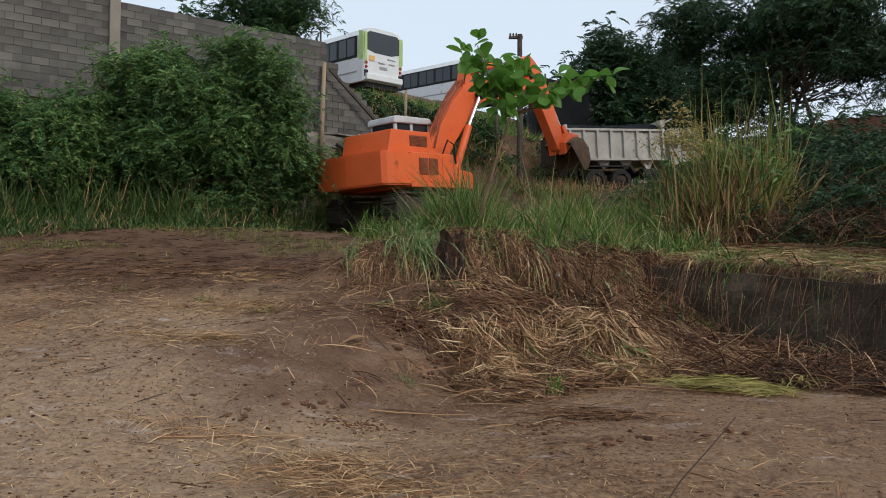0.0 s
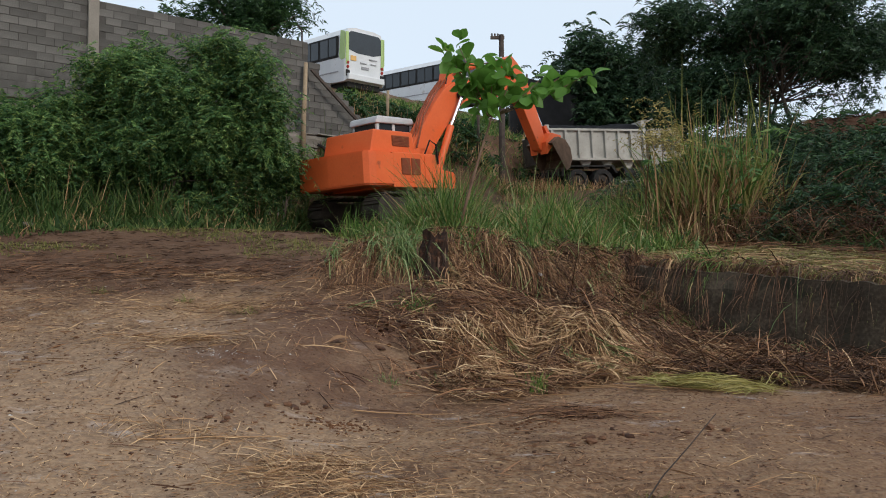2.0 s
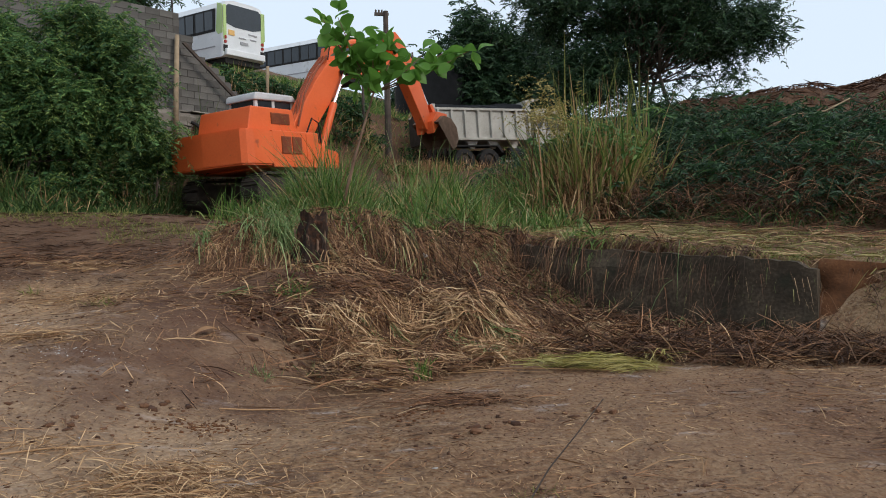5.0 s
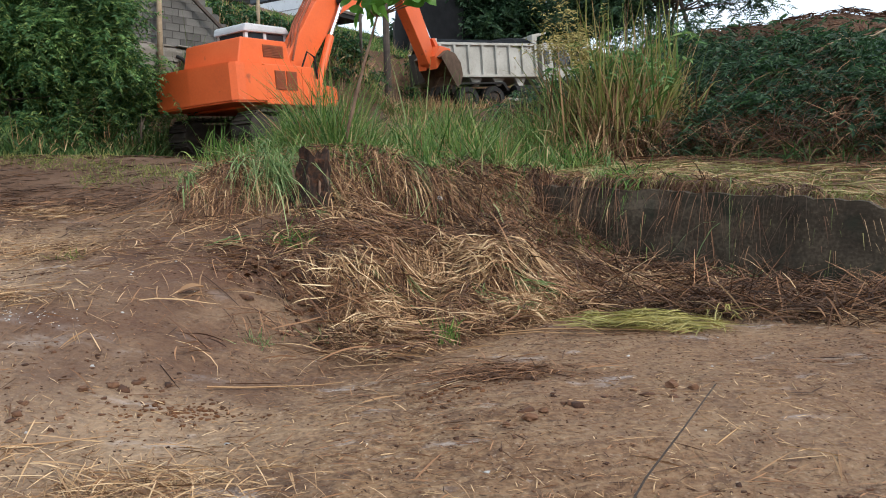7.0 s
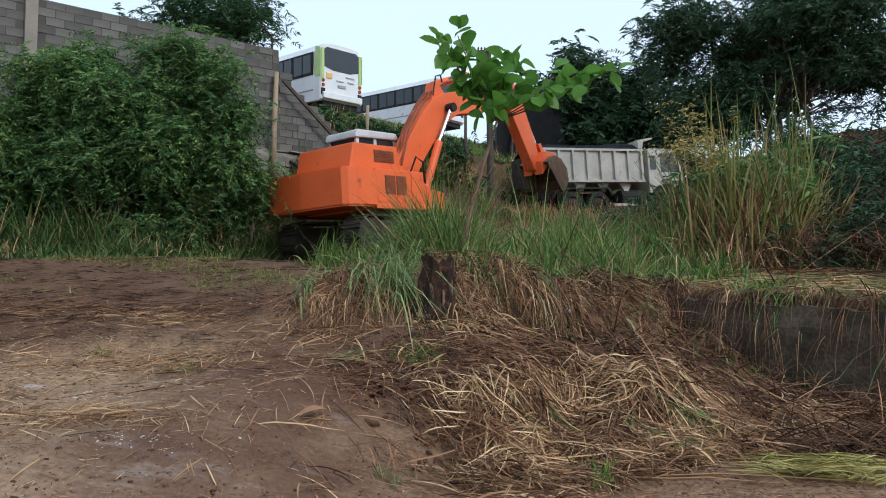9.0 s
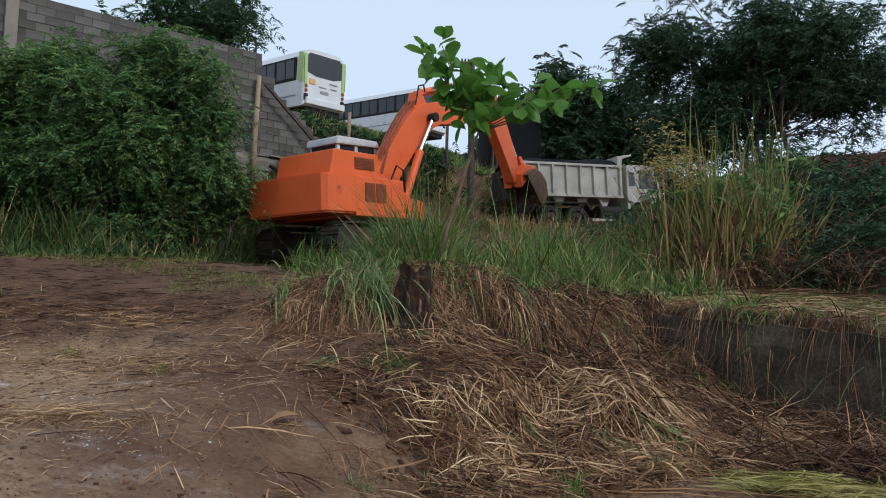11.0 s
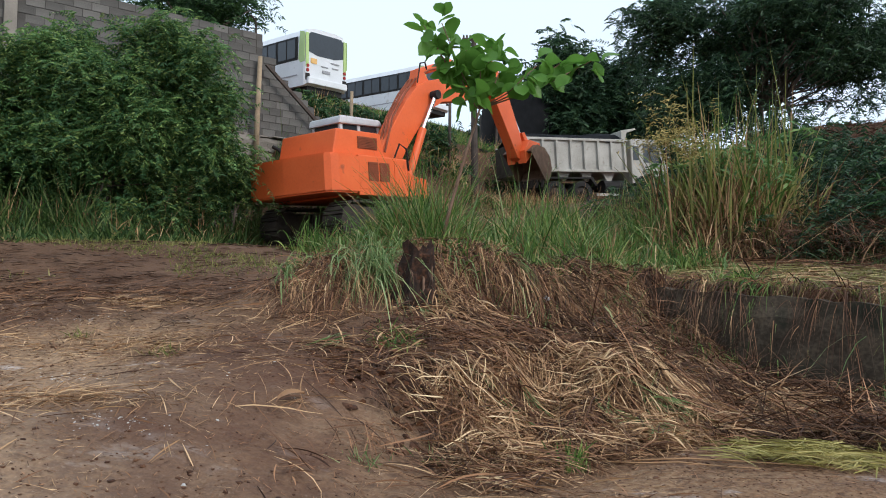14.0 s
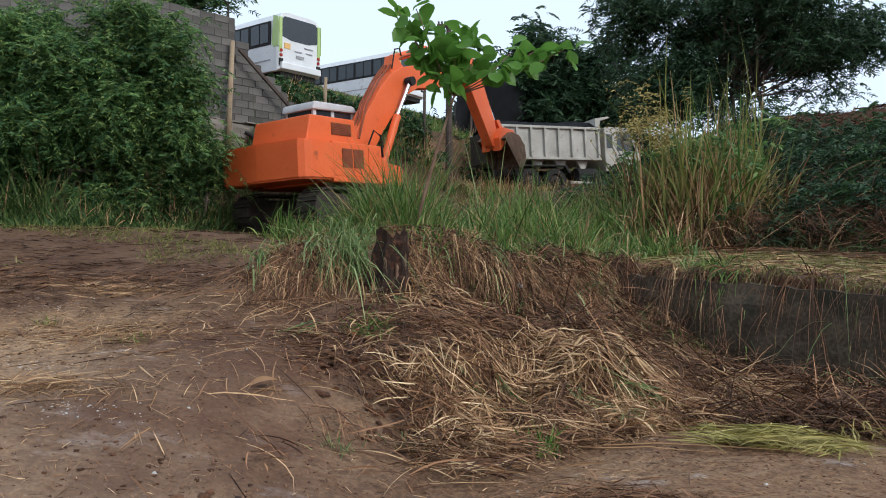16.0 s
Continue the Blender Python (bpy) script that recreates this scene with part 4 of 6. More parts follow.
# ---- buses ----
def bus(m, label):
    """x runs towards the front, the back is at x = 0."""
    ob = empty("bus", m)
    tagged(ob, label, "bus", "parked buses")
    prof = [(-1.20, 0.55), (-1.22, 1.5), (-1.17, 2.75), (-1.02, 3.02), (-0.6, 3.10), (0.6, 3.10), (1.02, 3.02), (1.17, 2.75), (1.22, 1.5), (1.20, 0.55)]
    bm = bmesh.new()
    rings = []
    for x, s, zz in ((0.0, 0.965, 0.06), (0.10, 1.0, 0.0), (9.3, 1.0, 0.0), (9.5, 0.96, 0.0)):
        rings.append([bm.verts.new((x, y * s, z + (zz if z < 0.6 else 0))) for y, z in prof])
    for a, b in zip(rings, rings[1:]):
        for k in range(len(prof)):
            bm.faces.new((a[k], a[(k + 1) % len(prof)], b[(k + 1) % len(prof)], b[k]))
    bm.faces.new(rings[0])
    bm.faces.new(rings[-1][::-1])
    body = part("body", bm, M_BUSW, ob, "white body")
    for sd in (1, -1):
        y = sd * 1.20
        stripe = [(-0.012, 1.6), (-0.012, 2.85), (0.30, 2.95), (0.42, 1.75), (0.28, 1.55)]
        part("green_corner", prism(stripe, min(y, y + sd * 0.03), max(y, y + sd * 0.03), 0.005), M_BUSG, body, "lime green corner stripe")
        part("green_corner", box((-0.03, sd * 1.0 if sd > 0 else -1.165, 1.35), (-0.004, 1.165 if sd > 0 else -1.0, 2.85), 0.004), M_BUSG, body, "lime green corner stripe")
        part("window_band", box((0.48, min(y, y + sd * 0.035), 1.70), (9.0, max(y, y + sd * 0.035), 2.72), 0.01), M_BLACK, body)
        for i in range(6):
            x = 0.62 + i * 1.38
            w = part("side_window", box((x, min(y + sd * 0.036, y + sd * 0.045), 1.80), (x + 1.22, max(y + sd * 0.036, y + sd * 0.045), 2.64), 0.01), M_GLASS, body)
            part("sash", box((x + 0.58, min(y + sd * 0.045, y + sd * 0.06), 1.80), (x + 0.62, max(y + sd * 0.045, y + sd * 0.06), 2.64)), M_BLACK, w)
        part("skirt_line", box((0.5, min(y, y + sd * 0.03), 1.02), (9.0, max(y, y + sd * 0.03), 1.07)), M_GREY, body)
        for x in (2.4, 7.6):
            wl = part("wheel", wheel_bm(0.46, 0.28, 0.26, 0), M_BLACK, ob)
            wl.location = (x, sd * 1.06, 0.46)
            part("rim", tube([(0, -0.1, 0), (0, 0.1, 0)], 0.26, 14), M_STEELD, wl)
        for z in (1.22, 1.42):
            part("tail_lamp", tube([(-0.045, sd * 1.06, z), (0.0, sd * 1.06, z)], 0.075, 10), M_LAMP, body)
        part("lower_lamp", box((-0.04, sd * 1.06 - 0.11, 0.78), (0.0, sd * 1.06 + 0.11, 1.08), 0.01), M_BLACK, body)
    part("rear_window", prism([(-1.0, 2.05), (-1.02, 2.78), (-0.85, 2.92), (0.85, 2.92), (1.02, 2.78), (1.0, 2.05), (0.5, 1.93), (-0.5, 1.93)], -0.02, 0.012, 0.004, Matrix.Rotation(radians(90), 4, "Z")), M_GLASS, body, "wide dark rear window")
    part("bumper", box((-0.16, -1.12, 0.62), (0.04, 1.12, 0.92), 0.05), M_BUSW, body)
    part("engine_bay", box((0.08, -1.0, 0.30), (2.2, 1.0, 0.62), 0.02), M_BLACK, ob)
    part("plate", box((-0.035, -0.22, 1.22), (-0.002, 0.22, 1.34)), M_GREY, body)
    part("marking", box((-0.03, 0.55, 1.55), (-0.002, 0.88, 1.78)), M_LAMPO, body)
    for y0, y1, z in ((-0.75, -0.25, 1.72), (-0.1, 0.3, 1.48), (-0.7, -0.35, 1.5)):
        part("marking", box((-0.03, y0, z), (-0.002, y1, z + 0.05)), M_GREY, body)
    return ob


bus(pose(-2.86, 36.75, 10.85, 0, 0, 135) @ pose(0, 0, 0, -2.5, -3, 0), "white and lime green city bus, back towards the bank")
bus(pose(2.75, 47.4, 12.75, 0, 0, 139) @ pose(0, 0, 0, -1.5, -2, 0), "white and lime green bus parked behind the overgrown bank")

# ---- vegetation ----


def leaf_cloud(centres, spread, per, sprig, leaflets, size, rng, droop=0.35, flat=0.6):
    """Feathery sprigs round clump centres: leaflets in two rows along each sprig. Returns verts and quads."""
    n = len(centres) * per
    c = np.repeat(centres, per, axis=0) + rng.normal(size=(n, 3)) * spread * np.array([1, 1, flat])
    a = rng.normal(size=(n, 3))
    a[:, 2] = a[:, 2] * 0.5 - 0.15
    a = unit(a)
    b = unit(np.cross(a, np.array([0, 0, 1.0]) + rng.normal(size=(n, 3)) * 0.25))
    ls = sprig * rng.uniform(0.6, 1.3, n)
    j = np.linspace(0.05, 1, leaflets)
    base = c[:, None] + a[:, None] * (ls[:, None] * j)[..., None]
    base[..., 2] -= (droop * ls)[:, None] * j[None] ** 2
    out = []
    for sgn in (1, -1):
        d = unit(b * sgn + a * 0.55 + np.array([0, 0, -0.2]))
        dd = np.repeat(d[:, None], leaflets, axis=1).reshape(-1, 3) + rng.normal(size=(n * leaflets, 3)) * 0.15
        k = n * leaflets
        out.append(blade_arrays(base.reshape(-1, 3), dd, size[0] * rng.uniform(0.7, 1.3, k), size[1] * rng.uniform(0.8, 1.3, k), np.full(k, 0.2), 2, rng, tip=0.05))
    return join_arrays(out)


def clumps(centre, radii, n, rng, shell=0.45, low=-1.0):
    """Clump centres in an uneven ellipsoid."""
    v = unit(rng.normal(size=(n * 3, 3)))
    v = v[v[:, 2] > low][:n]
    r = rng.uniform(shell, 1.0, len(v)) ** 0.6 * (0.75 + 0.5 * vnoise(v[:, 0] * 2 + v[:, 2], v[:, 1] * 2 + 9, 1.7) + 0.15)
    return np.array(centre) + v * r[:, None] * np.array(radii)


def woody(name, base, trunks, cl, r0, rng, mat_leaf, per, spread, sprig, leaflets, size, label, category, limb_share=0.5, flat=0.6, group="", lean=0.15, fork=0.4, tips=None):
    ob = empty(name, pose(*base))
    bm = bmesh.new()
    b = np.array(base)
    for k in range(trunks):
        off = rng.normal(size=3) * np.array([0.25, 0.25, 0]) * (trunks > 1)
        mine = cl[k::trunks]
        mid = mine.mean(axis=0)
        p0 = off
        p2 = (mid - b) * np.array([fork, fork, fork * 1.1]) + off * 1.5
        p1 = (p0 + p2) / 2 + rng.normal(size=3) * lean
        add_tube(bm, [p0 - np.array([0, 0, 0.2]), p1, p2], [r0, r0 * 0.8, r0 * 0.6], 8)
        for c in mine[: max(3, int(len(mine) * limb_share))]:
            e = c - b
            m1 = p2 + (e - p2) * 0.5 + rng.normal(size=3) * lean + np.array([0, 0, -0.1])
            add_tube(bm, [p2 * 0.9 + p1 * 0.1, m1, e], [r0 * 0.42, r0 * 0.25, r0 * 0.08], 5)
    part("trunk", bm, M_BARK, ob, smooth=True)
    v, q = leaf_cloud(cl - b, spread, per, sprig, leaflets, size, rng, flat=flat)
    cr = np_mesh("crown", v, q, mat_leaf)
    cr.parent = ob
    # lighter sprays on upper, outer clumps put highlights into the leaf colour
    if tips:
        up = cl[cl[:, 2] > np.percentile(cl[:, 2], 25)] - b
        up = up + unit(up - up.mean(axis=0)) * spread * 1.1 + np.array([0, 0, 0.05])
        v, q = leaf_cloud(up, spread * 0.9, max(4, per // 4), sprig, leaflets, size, rng, flat=flat)
        ct = np_mesh("young_leaves", v, q, tips)
        ct.parent = ob
    tagged(ob, label, category, group)
    return ob


r1 = np.random.default_rng(11)
# big feathery tree
base = (9.9, 22.2, float(H(9.9, 22.2)))
cl = np.concatenate([clumps((9.9, 22.0, 8.8), (3.5, 3.0, 2.5), 105, r1, 0.2, -0.75), clumps((8.2, 22.0, 6.9), (1.7, 1.4, 1.2), 26, r1, 0.2), clumps((12.9, 22.0, 8.9), (1.2, 1.0, 0.6), 8, r1, 0.2), clumps((12.4, 22.0, 8.3), (1.4, 1.4, 0.7), 12, r1, 0.2), clumps((7.2, 22.0, 9.2), (1.2, 1.4, 0.9), 14, r1, 0.2)])
woody("tree", base, 6, cl, 0.085, r1, M_LEAFSH, 38, 0.42, 0.42, 8, (0.12, 0.036), "dark spreading feathery-leaved tree with several thin trunks", "tree", 0.4, 0.32, "trees", 0.2, 0.5)
# trees behind the truck
for c, rad, n in (((8.6, 40.0, 12.4), (2.6, 2.0, 3.1), 60), ((12.4, 40.0, 11.6), (2.6, 2.0, 3.2), 50), ((6.0, 41.0, 10.4), (1.4, 1.5, 1.7), 20), ((14.2, 36.0, 7.6), (2.6, 2.0, 1.5), 34)):
    cl = clumps(c, rad, n, r1, 0.2)
    b = (c[0], c[1], float(H(c[0], c[1])))
    woody("tree", b, 1, cl, 0.2, r1, M_LEAFSH, 44, 0.5, 0.5, 5, (0.24, 0.085), "dense dark green broad tree behind the netted wall", "tree", 0.3, 0.6, "trees")
# tree over the high wall
cl = clumps((-7.0, 29.5, 12.6), (2.9, 1.6, 2.0), 46, r1, 0.2)
woody("tree", (-7.0, 29.5, float(H(-7.0, 29.5))), 1, cl, 0.16, r1, M_LEAFD, 44, 0.4, 0.42, 6, (0.15, 0.05), "blue-green feathery tree rising behind the block wall", "tree", 0.4, 0.7, "trees")
# small far trees on the right skyline
for c, rad in (((17.4, 33.0, 8.2), (1.6, 1.2, 1.6)), ((20.0, 38.0, 7.6), (1.8, 1.5, 1.3)), ((25.0, 44.0, 7.4), (2.4, 1.5, 1.0))):
    cl = clumps(c, rad, 18, r1, 0.2)
    woody("tree", (c[0], c[1], float(H(c[0], c[1]))), 1, cl, 0.12, r1, M_LEAFD, 26, 0.4, 0.5, 5, (0.22, 0.07), "small thin-crowned tree on the distant skyline", "tree", 0.6, 0.6, "trees")
# shrubs before the high wall
for c, rad, n, tr, per in (((-6.2, 19.2, 5.6), (2.75, 1.3, 2.4), 150, 6, 60), ((-9.4, 18.2, 4.7), (1.7, 1.0, 1.7), 60, 4, 55), ((-11.6, 17.8, 5.5), (1.5, 1.0, 1.6), 44, 3, 55), ((-4.0, 20.6, 4.6), (0.9, 0.6, 1.1), 14, 3, 40)):
    cl = clumps(c, rad, n, r1, 0.35, -0.85)
    b = (c[0], c[1], float(H(c[0], c[1])))
    woody("shrub", b, tr, cl, 0.045, r1, M_LEAFB, int(per * 1.2), 0.22, 0.46, 10, (0.088, 0.031), "large leafy green shrub growing against the block wall", "shrub", 0.35, 0.8, "wall shrubs", 0.12, 0.45, M_LEAFT)
# weeds and creepers on the bank under the buses
cl = np.array([(x, 23.6 + (x + 3.6) * 0.93 + dy, 0.0) for x, dy in zip(r1.uniform(-2.6, 6.0, 90), r1.uniform(-0.4, 2.6, 90))])
cl[:, 2] = H(cl[:, 0], cl[:, 1]) + r1.uniform(-0.05, 0.32, 90)
v, q = leaf_cloud(cl, 0.26, 34, 0.3, 4, (0.14, 0.065), r1)
tagged(np_mesh("bank_creeper", v, q, M_LEAFD), "dark creepers and weeds over the top of the bank", "creeper", kind="stuff")

# sapling with broad leaves
SAP = (0.55, 14.0)
sap = empty("sapling", pose(SAP[0], SAP[1], float(H(*SAP))))
tagged(sap, "young sapling with large glossy green leaves and a thin stem", "sapling")
sz = float(H(*SAP))


def sp(x, z, dy=0.0):
    return Vector((x - SAP[0], dy, z - sz))


hub = sp(1.22, 4.75, 0.1)
part("stem", tube([sp(0.52, 2.3), sp(0.72, 3.1, 0.03), sp(0.98, 4.0, 0.05), hub], [0.03, 0.027, 0.022, 0.016], 8), M_STEM, sap, smooth=True)
twig_ends = ((0.36, 6.05, 0.1), (0.62, 6.0, -0.15), (1.0, 5.85, 0.2), (0.62, 5.6, 0.15), (1.2, 5.5, -0.2), (1.05, 4.95, -0.1), (1.62, 5.55, 0.15), (2.05, 5.35, -0.2), (2.5, 5.5, 0.1), (2.95, 5.5, -0.05), (1.4, 5.75, 0.0), (0.9, 5.3, 0.1))
leaf_meshes = []
for kind in range(2):
    bm = bmesh.new()
    L, W = 0.38, 0.27
    rows = []
    for i in range(7):
        t = i / 6
        w = W * 0.5 * (math.sin(math.pi * t ** 1.6) ** 0.7 * 0.98 + 0.03 * (1 - t))
        z = -0.09 * t * t * (1 + kind) + 0.02 * math.sin(t * 6)
        rows.append([bm.verts.new((t * L, -w, z + w * 0.35)), bm.verts.new((t * L, 0, z)), bm.verts.new((t * L, w, z + w * 0.35))])
    for a, b in zip(rows, rows[1:]):
        for k in (0, 1):
            bm.faces.new((a[k], b[k], b[k + 1], a[k + 1]))
    me = bpy.data.meshes.new("leaf")
    bm.to_mesh(me)
    bm.free()
    me.polygons.foreach_set("use_smooth", [True] * len(me.polygons))
    me.materials.append(M_LEAFS)
    leaf_meshes.append(me)
rl = random.Random(4)
for e in twig_ends:
    end = sp(e[0], e[1], e[2])
    mid = hub.lerp(end, 0.5) + Vector((0, 0, -0.08))
    part("twig", tube([hub, mid, end], [0.013, 0.010, 0.007], 6), M_STEM, sap, smooth=True)
    for k in range(14):
        ang = k * 2.4 + rl.uniform(-0.3, 0.3)
        el = rl.uniform(-1.0, 1.2)
        lf = new("leaf", leaf_meshes[k % 2])
        lf.parent = sap
        pos = mid.lerp(end, 0.1 + 1.05 * k / 13) + Vector((rl.uniform(-0.09, 0.09), rl.uniform(-0.1, 0.1), rl.uniform(-0.12, 0.08)))
        s = rl.uniform(0.6, 1.0)
        lf.matrix_basis = Matrix.LocRotScale(pos, Euler((rl.uniform(-1.3, 1.3), -el, ang)), (s, s, s))

# stump
st = bmesh.new()
rst = random.Random(2)
rings = []
for j in range(9):
    t = j / 8
    ring = []
    for k in range(20):
        a = 2 * math.pi * k / 20
        r = 0.165 * (1.55 - 1.0 * t + 0.45 * t * t) * (1 + 0.16 * math.sin(k * 1.9) + rst.uniform(-0.14, 0.14))
        z = 0.70 * t + (rst.uniform(-0.06, 0.10) if j == 8 else 0)
        ring.append(st.verts.new((r * math.cos(a) + 0.05 * t, r * 0.9 * math.sin(a), z)))
    rings.append(ring)
for a, b in zip(rings, rings[1:]):
    for k in range(20):
        st.faces.new((a[k], a[(k + 1) % 20], b[(k + 1) % 20], b[k]))
cen = st.verts.new((0.03, 0, 0.52))
for k in range(20):
    st.faces.new((rings[-1][k], rings[-1][(k + 1) % 20], cen))
stump = empty("tree_stump", pose(0.08, 10.72, 1.66))
part("trunk", st, M_CHAR, stump)
tagged(stump, "short charred tree stump, dark with reddish split wood", "tree stump")
for k in range(7):
    a = rst.uniform(math.pi * 1.0, math.pi * 2.1)
    x, y = 0.19 * math.cos(a), 0.17 * math.sin(a)
    h0 = rst.uniform(0.05, 0.4)
    part("splinter", prism([(-0.025, h0), (0.025, h0 + 0.02), (0.015, h0 + 0.2), (-0.012, h0 + 0.24)], -0.012, 0.012, 0.0, Matrix.Translation((x, y, 0)) @ Matrix.Rotation(a + math.pi / 2, 4, "Z")), M_STEM, stump, "reddish torn splinter")


def scatter(n, fx, rng):
    """n places; fx maps two uniform arrays and keeps those for which the density is met."""
    out = []
    got = 0
    while got < n:
        x, y, keep = fx(rng, n * 2)
        ok = rng.random(len(x)) < keep
        p = np.stack([x[ok], y[ok]], -1)
        out.append(p)
        got += len(p)
    return np.concatenate(out)[:n]


def standing(name, material, xy, length, width, lean, droop, rng, label, category, segs=4, cluster=0, spread=0.08):
    """Upright blades, in tufts where cluster is given."""
    if cluster:
        xy = np.repeat(xy, cluster, axis=0) + rng.normal(size=(len(xy) * cluster, 2)) * spread
    n = len(xy)
    hh = np.asarray(length(xy) if callable(length) else np.full(n, length)) * rng.uniform(0.5, 1.2, n)
    if cluster:
        hh = hh * np.repeat(rng.uniform(0.55, 1.35, n // cluster), cluster)
    base = np.column_stack([xy, H(xy[:, 0], xy[:, 1]) - 0.02])
    way = np.column_stack([rng.normal(size=(n, 2)) * lean, np.ones(n)])
    ob = blades(name, material, base, way, hh, width * rng.uniform(0.6, 1.3, n), droop * rng.uniform(0.2, 1.6, n), segs, rng)
    return tagged(ob, label, category, kind="stuff")


def lying(name, material, xy, length, width, toward, turn, rise, rng, label, category, segs=4, arc=0.06, tuft=0):
    """Strands lying over the ground; toward: the mean direction in degrees, turn: its spread."""
    n = len(xy)
    if tuft:
        m = n // tuft
        pick = rng.integers(0, m, n)
        a = np.radians(toward + (rng.normal(size=m) * turn)[pick] + rng.normal(size=n) * 22)
        xy = xy[:m][pick] + rng.normal(size=(n, 2)) * (0.05 + 0.10 * rng.random(m)[pick])[:, None]
    else:
        a = np.radians(toward + rng.normal(size=n) * turn)
    L = length * (0.4 + (0.95 if rise < 0.1 else 1.3) * rng.random(n) ** (1.0 if rise < 0.1 else 1.7))
    t = np.linspace(0, 1, segs + 1)
    bend = rng.normal(size=n) * 0.08
    ang = a[:, None] + bend[:, None] * (t - 0.5)
    px = xy[:, 0, None] + np.cos(ang) * L[:, None] * (t - 0.5)
    py = xy[:, 1, None] + np.sin(ang) * L[:, None] * (t - 0.5)
    za, zb = H(px[:, 0], py[:, 0]), H(px[:, -1], py[:, -1])
    steep = np.clip(zb - za, -0.75 * L, 0.75 * L)
    if rise > 0.1:
        steep = 0.35 * steep + rng.normal(size=n) * 0.42 * L
    zc = np.maximum(H(px[:, segs // 2], py[:, segs // 2]), (za + zb) / 2)
    pz = zc[:, None] + steep[:, None] * (t - 0.5) + rise * (rng.random(n) ** 1.5)[:, None] + 0.008 + (arc * rng.random(n) * L)[:, None] * (4 * t * (1 - t))
    pz = pz + (rng.normal(size=n) * 0.05 * (rise > 0.05))[:, None] * (t - 0.5)
    mid = np.stack([px, py, pz], -1)
    tang = unit(mid[:, -1] - mid[:, 0])
    side = unit(np.cross(tang, np.array([0, 0, 1.0]) + rng.normal(size=(n, 3)) * 0.6))
    w = (width * rng.uniform(0.5, 1.4, n))[:, None] * np.clip(np.minimum(0.5 + t * 3, (1 - t) * 2 + 0.2), 0, 1)[None] / 2
    v = np.stack([mid - side[:, None] * w[..., None], mid + side[:, None] * w[..., None]], 2).reshape(-1, 3)
    k = np.arange(n)[:, None] * 2 * (segs + 1) + np.arange(segs)[None] * 2
    q = np.stack([k, k + 1, k + 3, k + 2], -1).reshape(-1, 4)
    return tagged(np_mesh(name, v, q, material), label, category, kind="stuff")


def uni(x0, x1, y0, y1, dens=None):
    def f(rng, n):
        x, y = rng.uniform(x0, x1, n), rng.uniform(y0, y1, n)
        return x, y, (np.ones(n) if dens is None else dens(x, y))
    return f


def slope_part(x, y):
    """1 on the straw bank between the terrace and the low ground."""
    u = (x - (-2.0 + (y - 8) * 0.85)) / bank_width(y)
    d = along(W0, WN, x, y)
    bare = sstep(-0.35, 0.45, x + 1.65 - np.maximum(10.4 - y, 0) * 0.62)
    return bare * sstep(-0.12, 0.15, u) * sstep(1.06, 0.86, u) * (d < -0.05) * sstep(6.75, 7.5, y + x * 0.1)


r2 = np.random.default_rng(21)
# tall grass behind the stump
tall = lambda xy: (0.36 + 1.12 * sstep(11.8, 15.0, xy[:, 1])) * (1 + 1.1 * vnoise(xy[:, 0], xy[:, 1], 1.3)) * (1 - 0.45 * sstep(0.4, -0.9, xy[:, 0]) - 0.32 * sstep(1.8, 3.4, xy[:, 0]))
gd = lambda x, y: sstep(-1.9, -0.3, x + 0.5 * vnoise(x, y, 0.8)) * sstep(5.2, 4.0, x - (y - 14) * 0.1) * sstep(11.3, 12.2, y + 0.35 * np.abs(x) - 1.0 * sstep(0.0, -0.8, x)) * (0.35 + 0.65 * sstep(13, 14.5, y)) * np.clip(0.35 + 2.6 * vnoise(x, y, 0.9), 0.06, 1)
xy = scatter(2300, uni(-2.6, 5.2, 11.2, 18.5, gd), r2)
standing("tall_grass", M_GRASS, xy, tall, 0.018, 0.34, 0.7, r2, "tall green grass growing thickly on the terrace", "grass", 5, 11, 0.08)
xy = scatter(420, uni(-2.2, 5.2, 11.4, 16.5, gd), r2)
standing("arching_grass", M_GRASSL, xy, lambda p: tall(p) * 1.25, 0.018, 0.35, 0.95, r2, "long light green blades arching over the tall grass", "grass", 6, 10, 0.06)
xy = scatter(1200, uni(-2.6, 5.2, 11.2, 18.0, gd), r2)
standing("tall_grass_dry", M_STRAW, xy, tall, 0.010, 0.4, 0.5, r2, "dry straw-coloured stalks among the tall grass", "grass", 4, 4, 0.08)
# grass at the foot of the high wall
gd2 = lambda x, y: sstep(0.1, 0.5, along(B0, BN, x, y) * -1) * sstep(5.2, 3.4, -along(B0, BN, x, y) + 3.2 * sstep(-4.2, -2.6, x))
hh = lambda xy: (1 + 1.1 * vnoise(xy[:, 0], xy[:, 1], 1.0)) * (0.40 + 0.85 * sstep(4.5, 2.5, -along(B0, BN, xy[:, 0], xy[:, 1])))
xy = scatter(2300, uni(-15, 0.5, 11, 25, gd2), r2)
standing("wall_grass", M_GRASSD, xy, hh, 0.028, 0.32, 0.55, r2, "tall rank grass at the foot of the wall", "grass", 4, 9, 0.10)
xy = scatter(500, uni(-15, -3, 11, 22, gd2), r2)
standing("wall_grass_dry", M_STRAW, xy, hh, 0.014, 0.3, 0.3, r2, "dry stalks in the grass by the wall", "grass", 4, 4, 0.10)
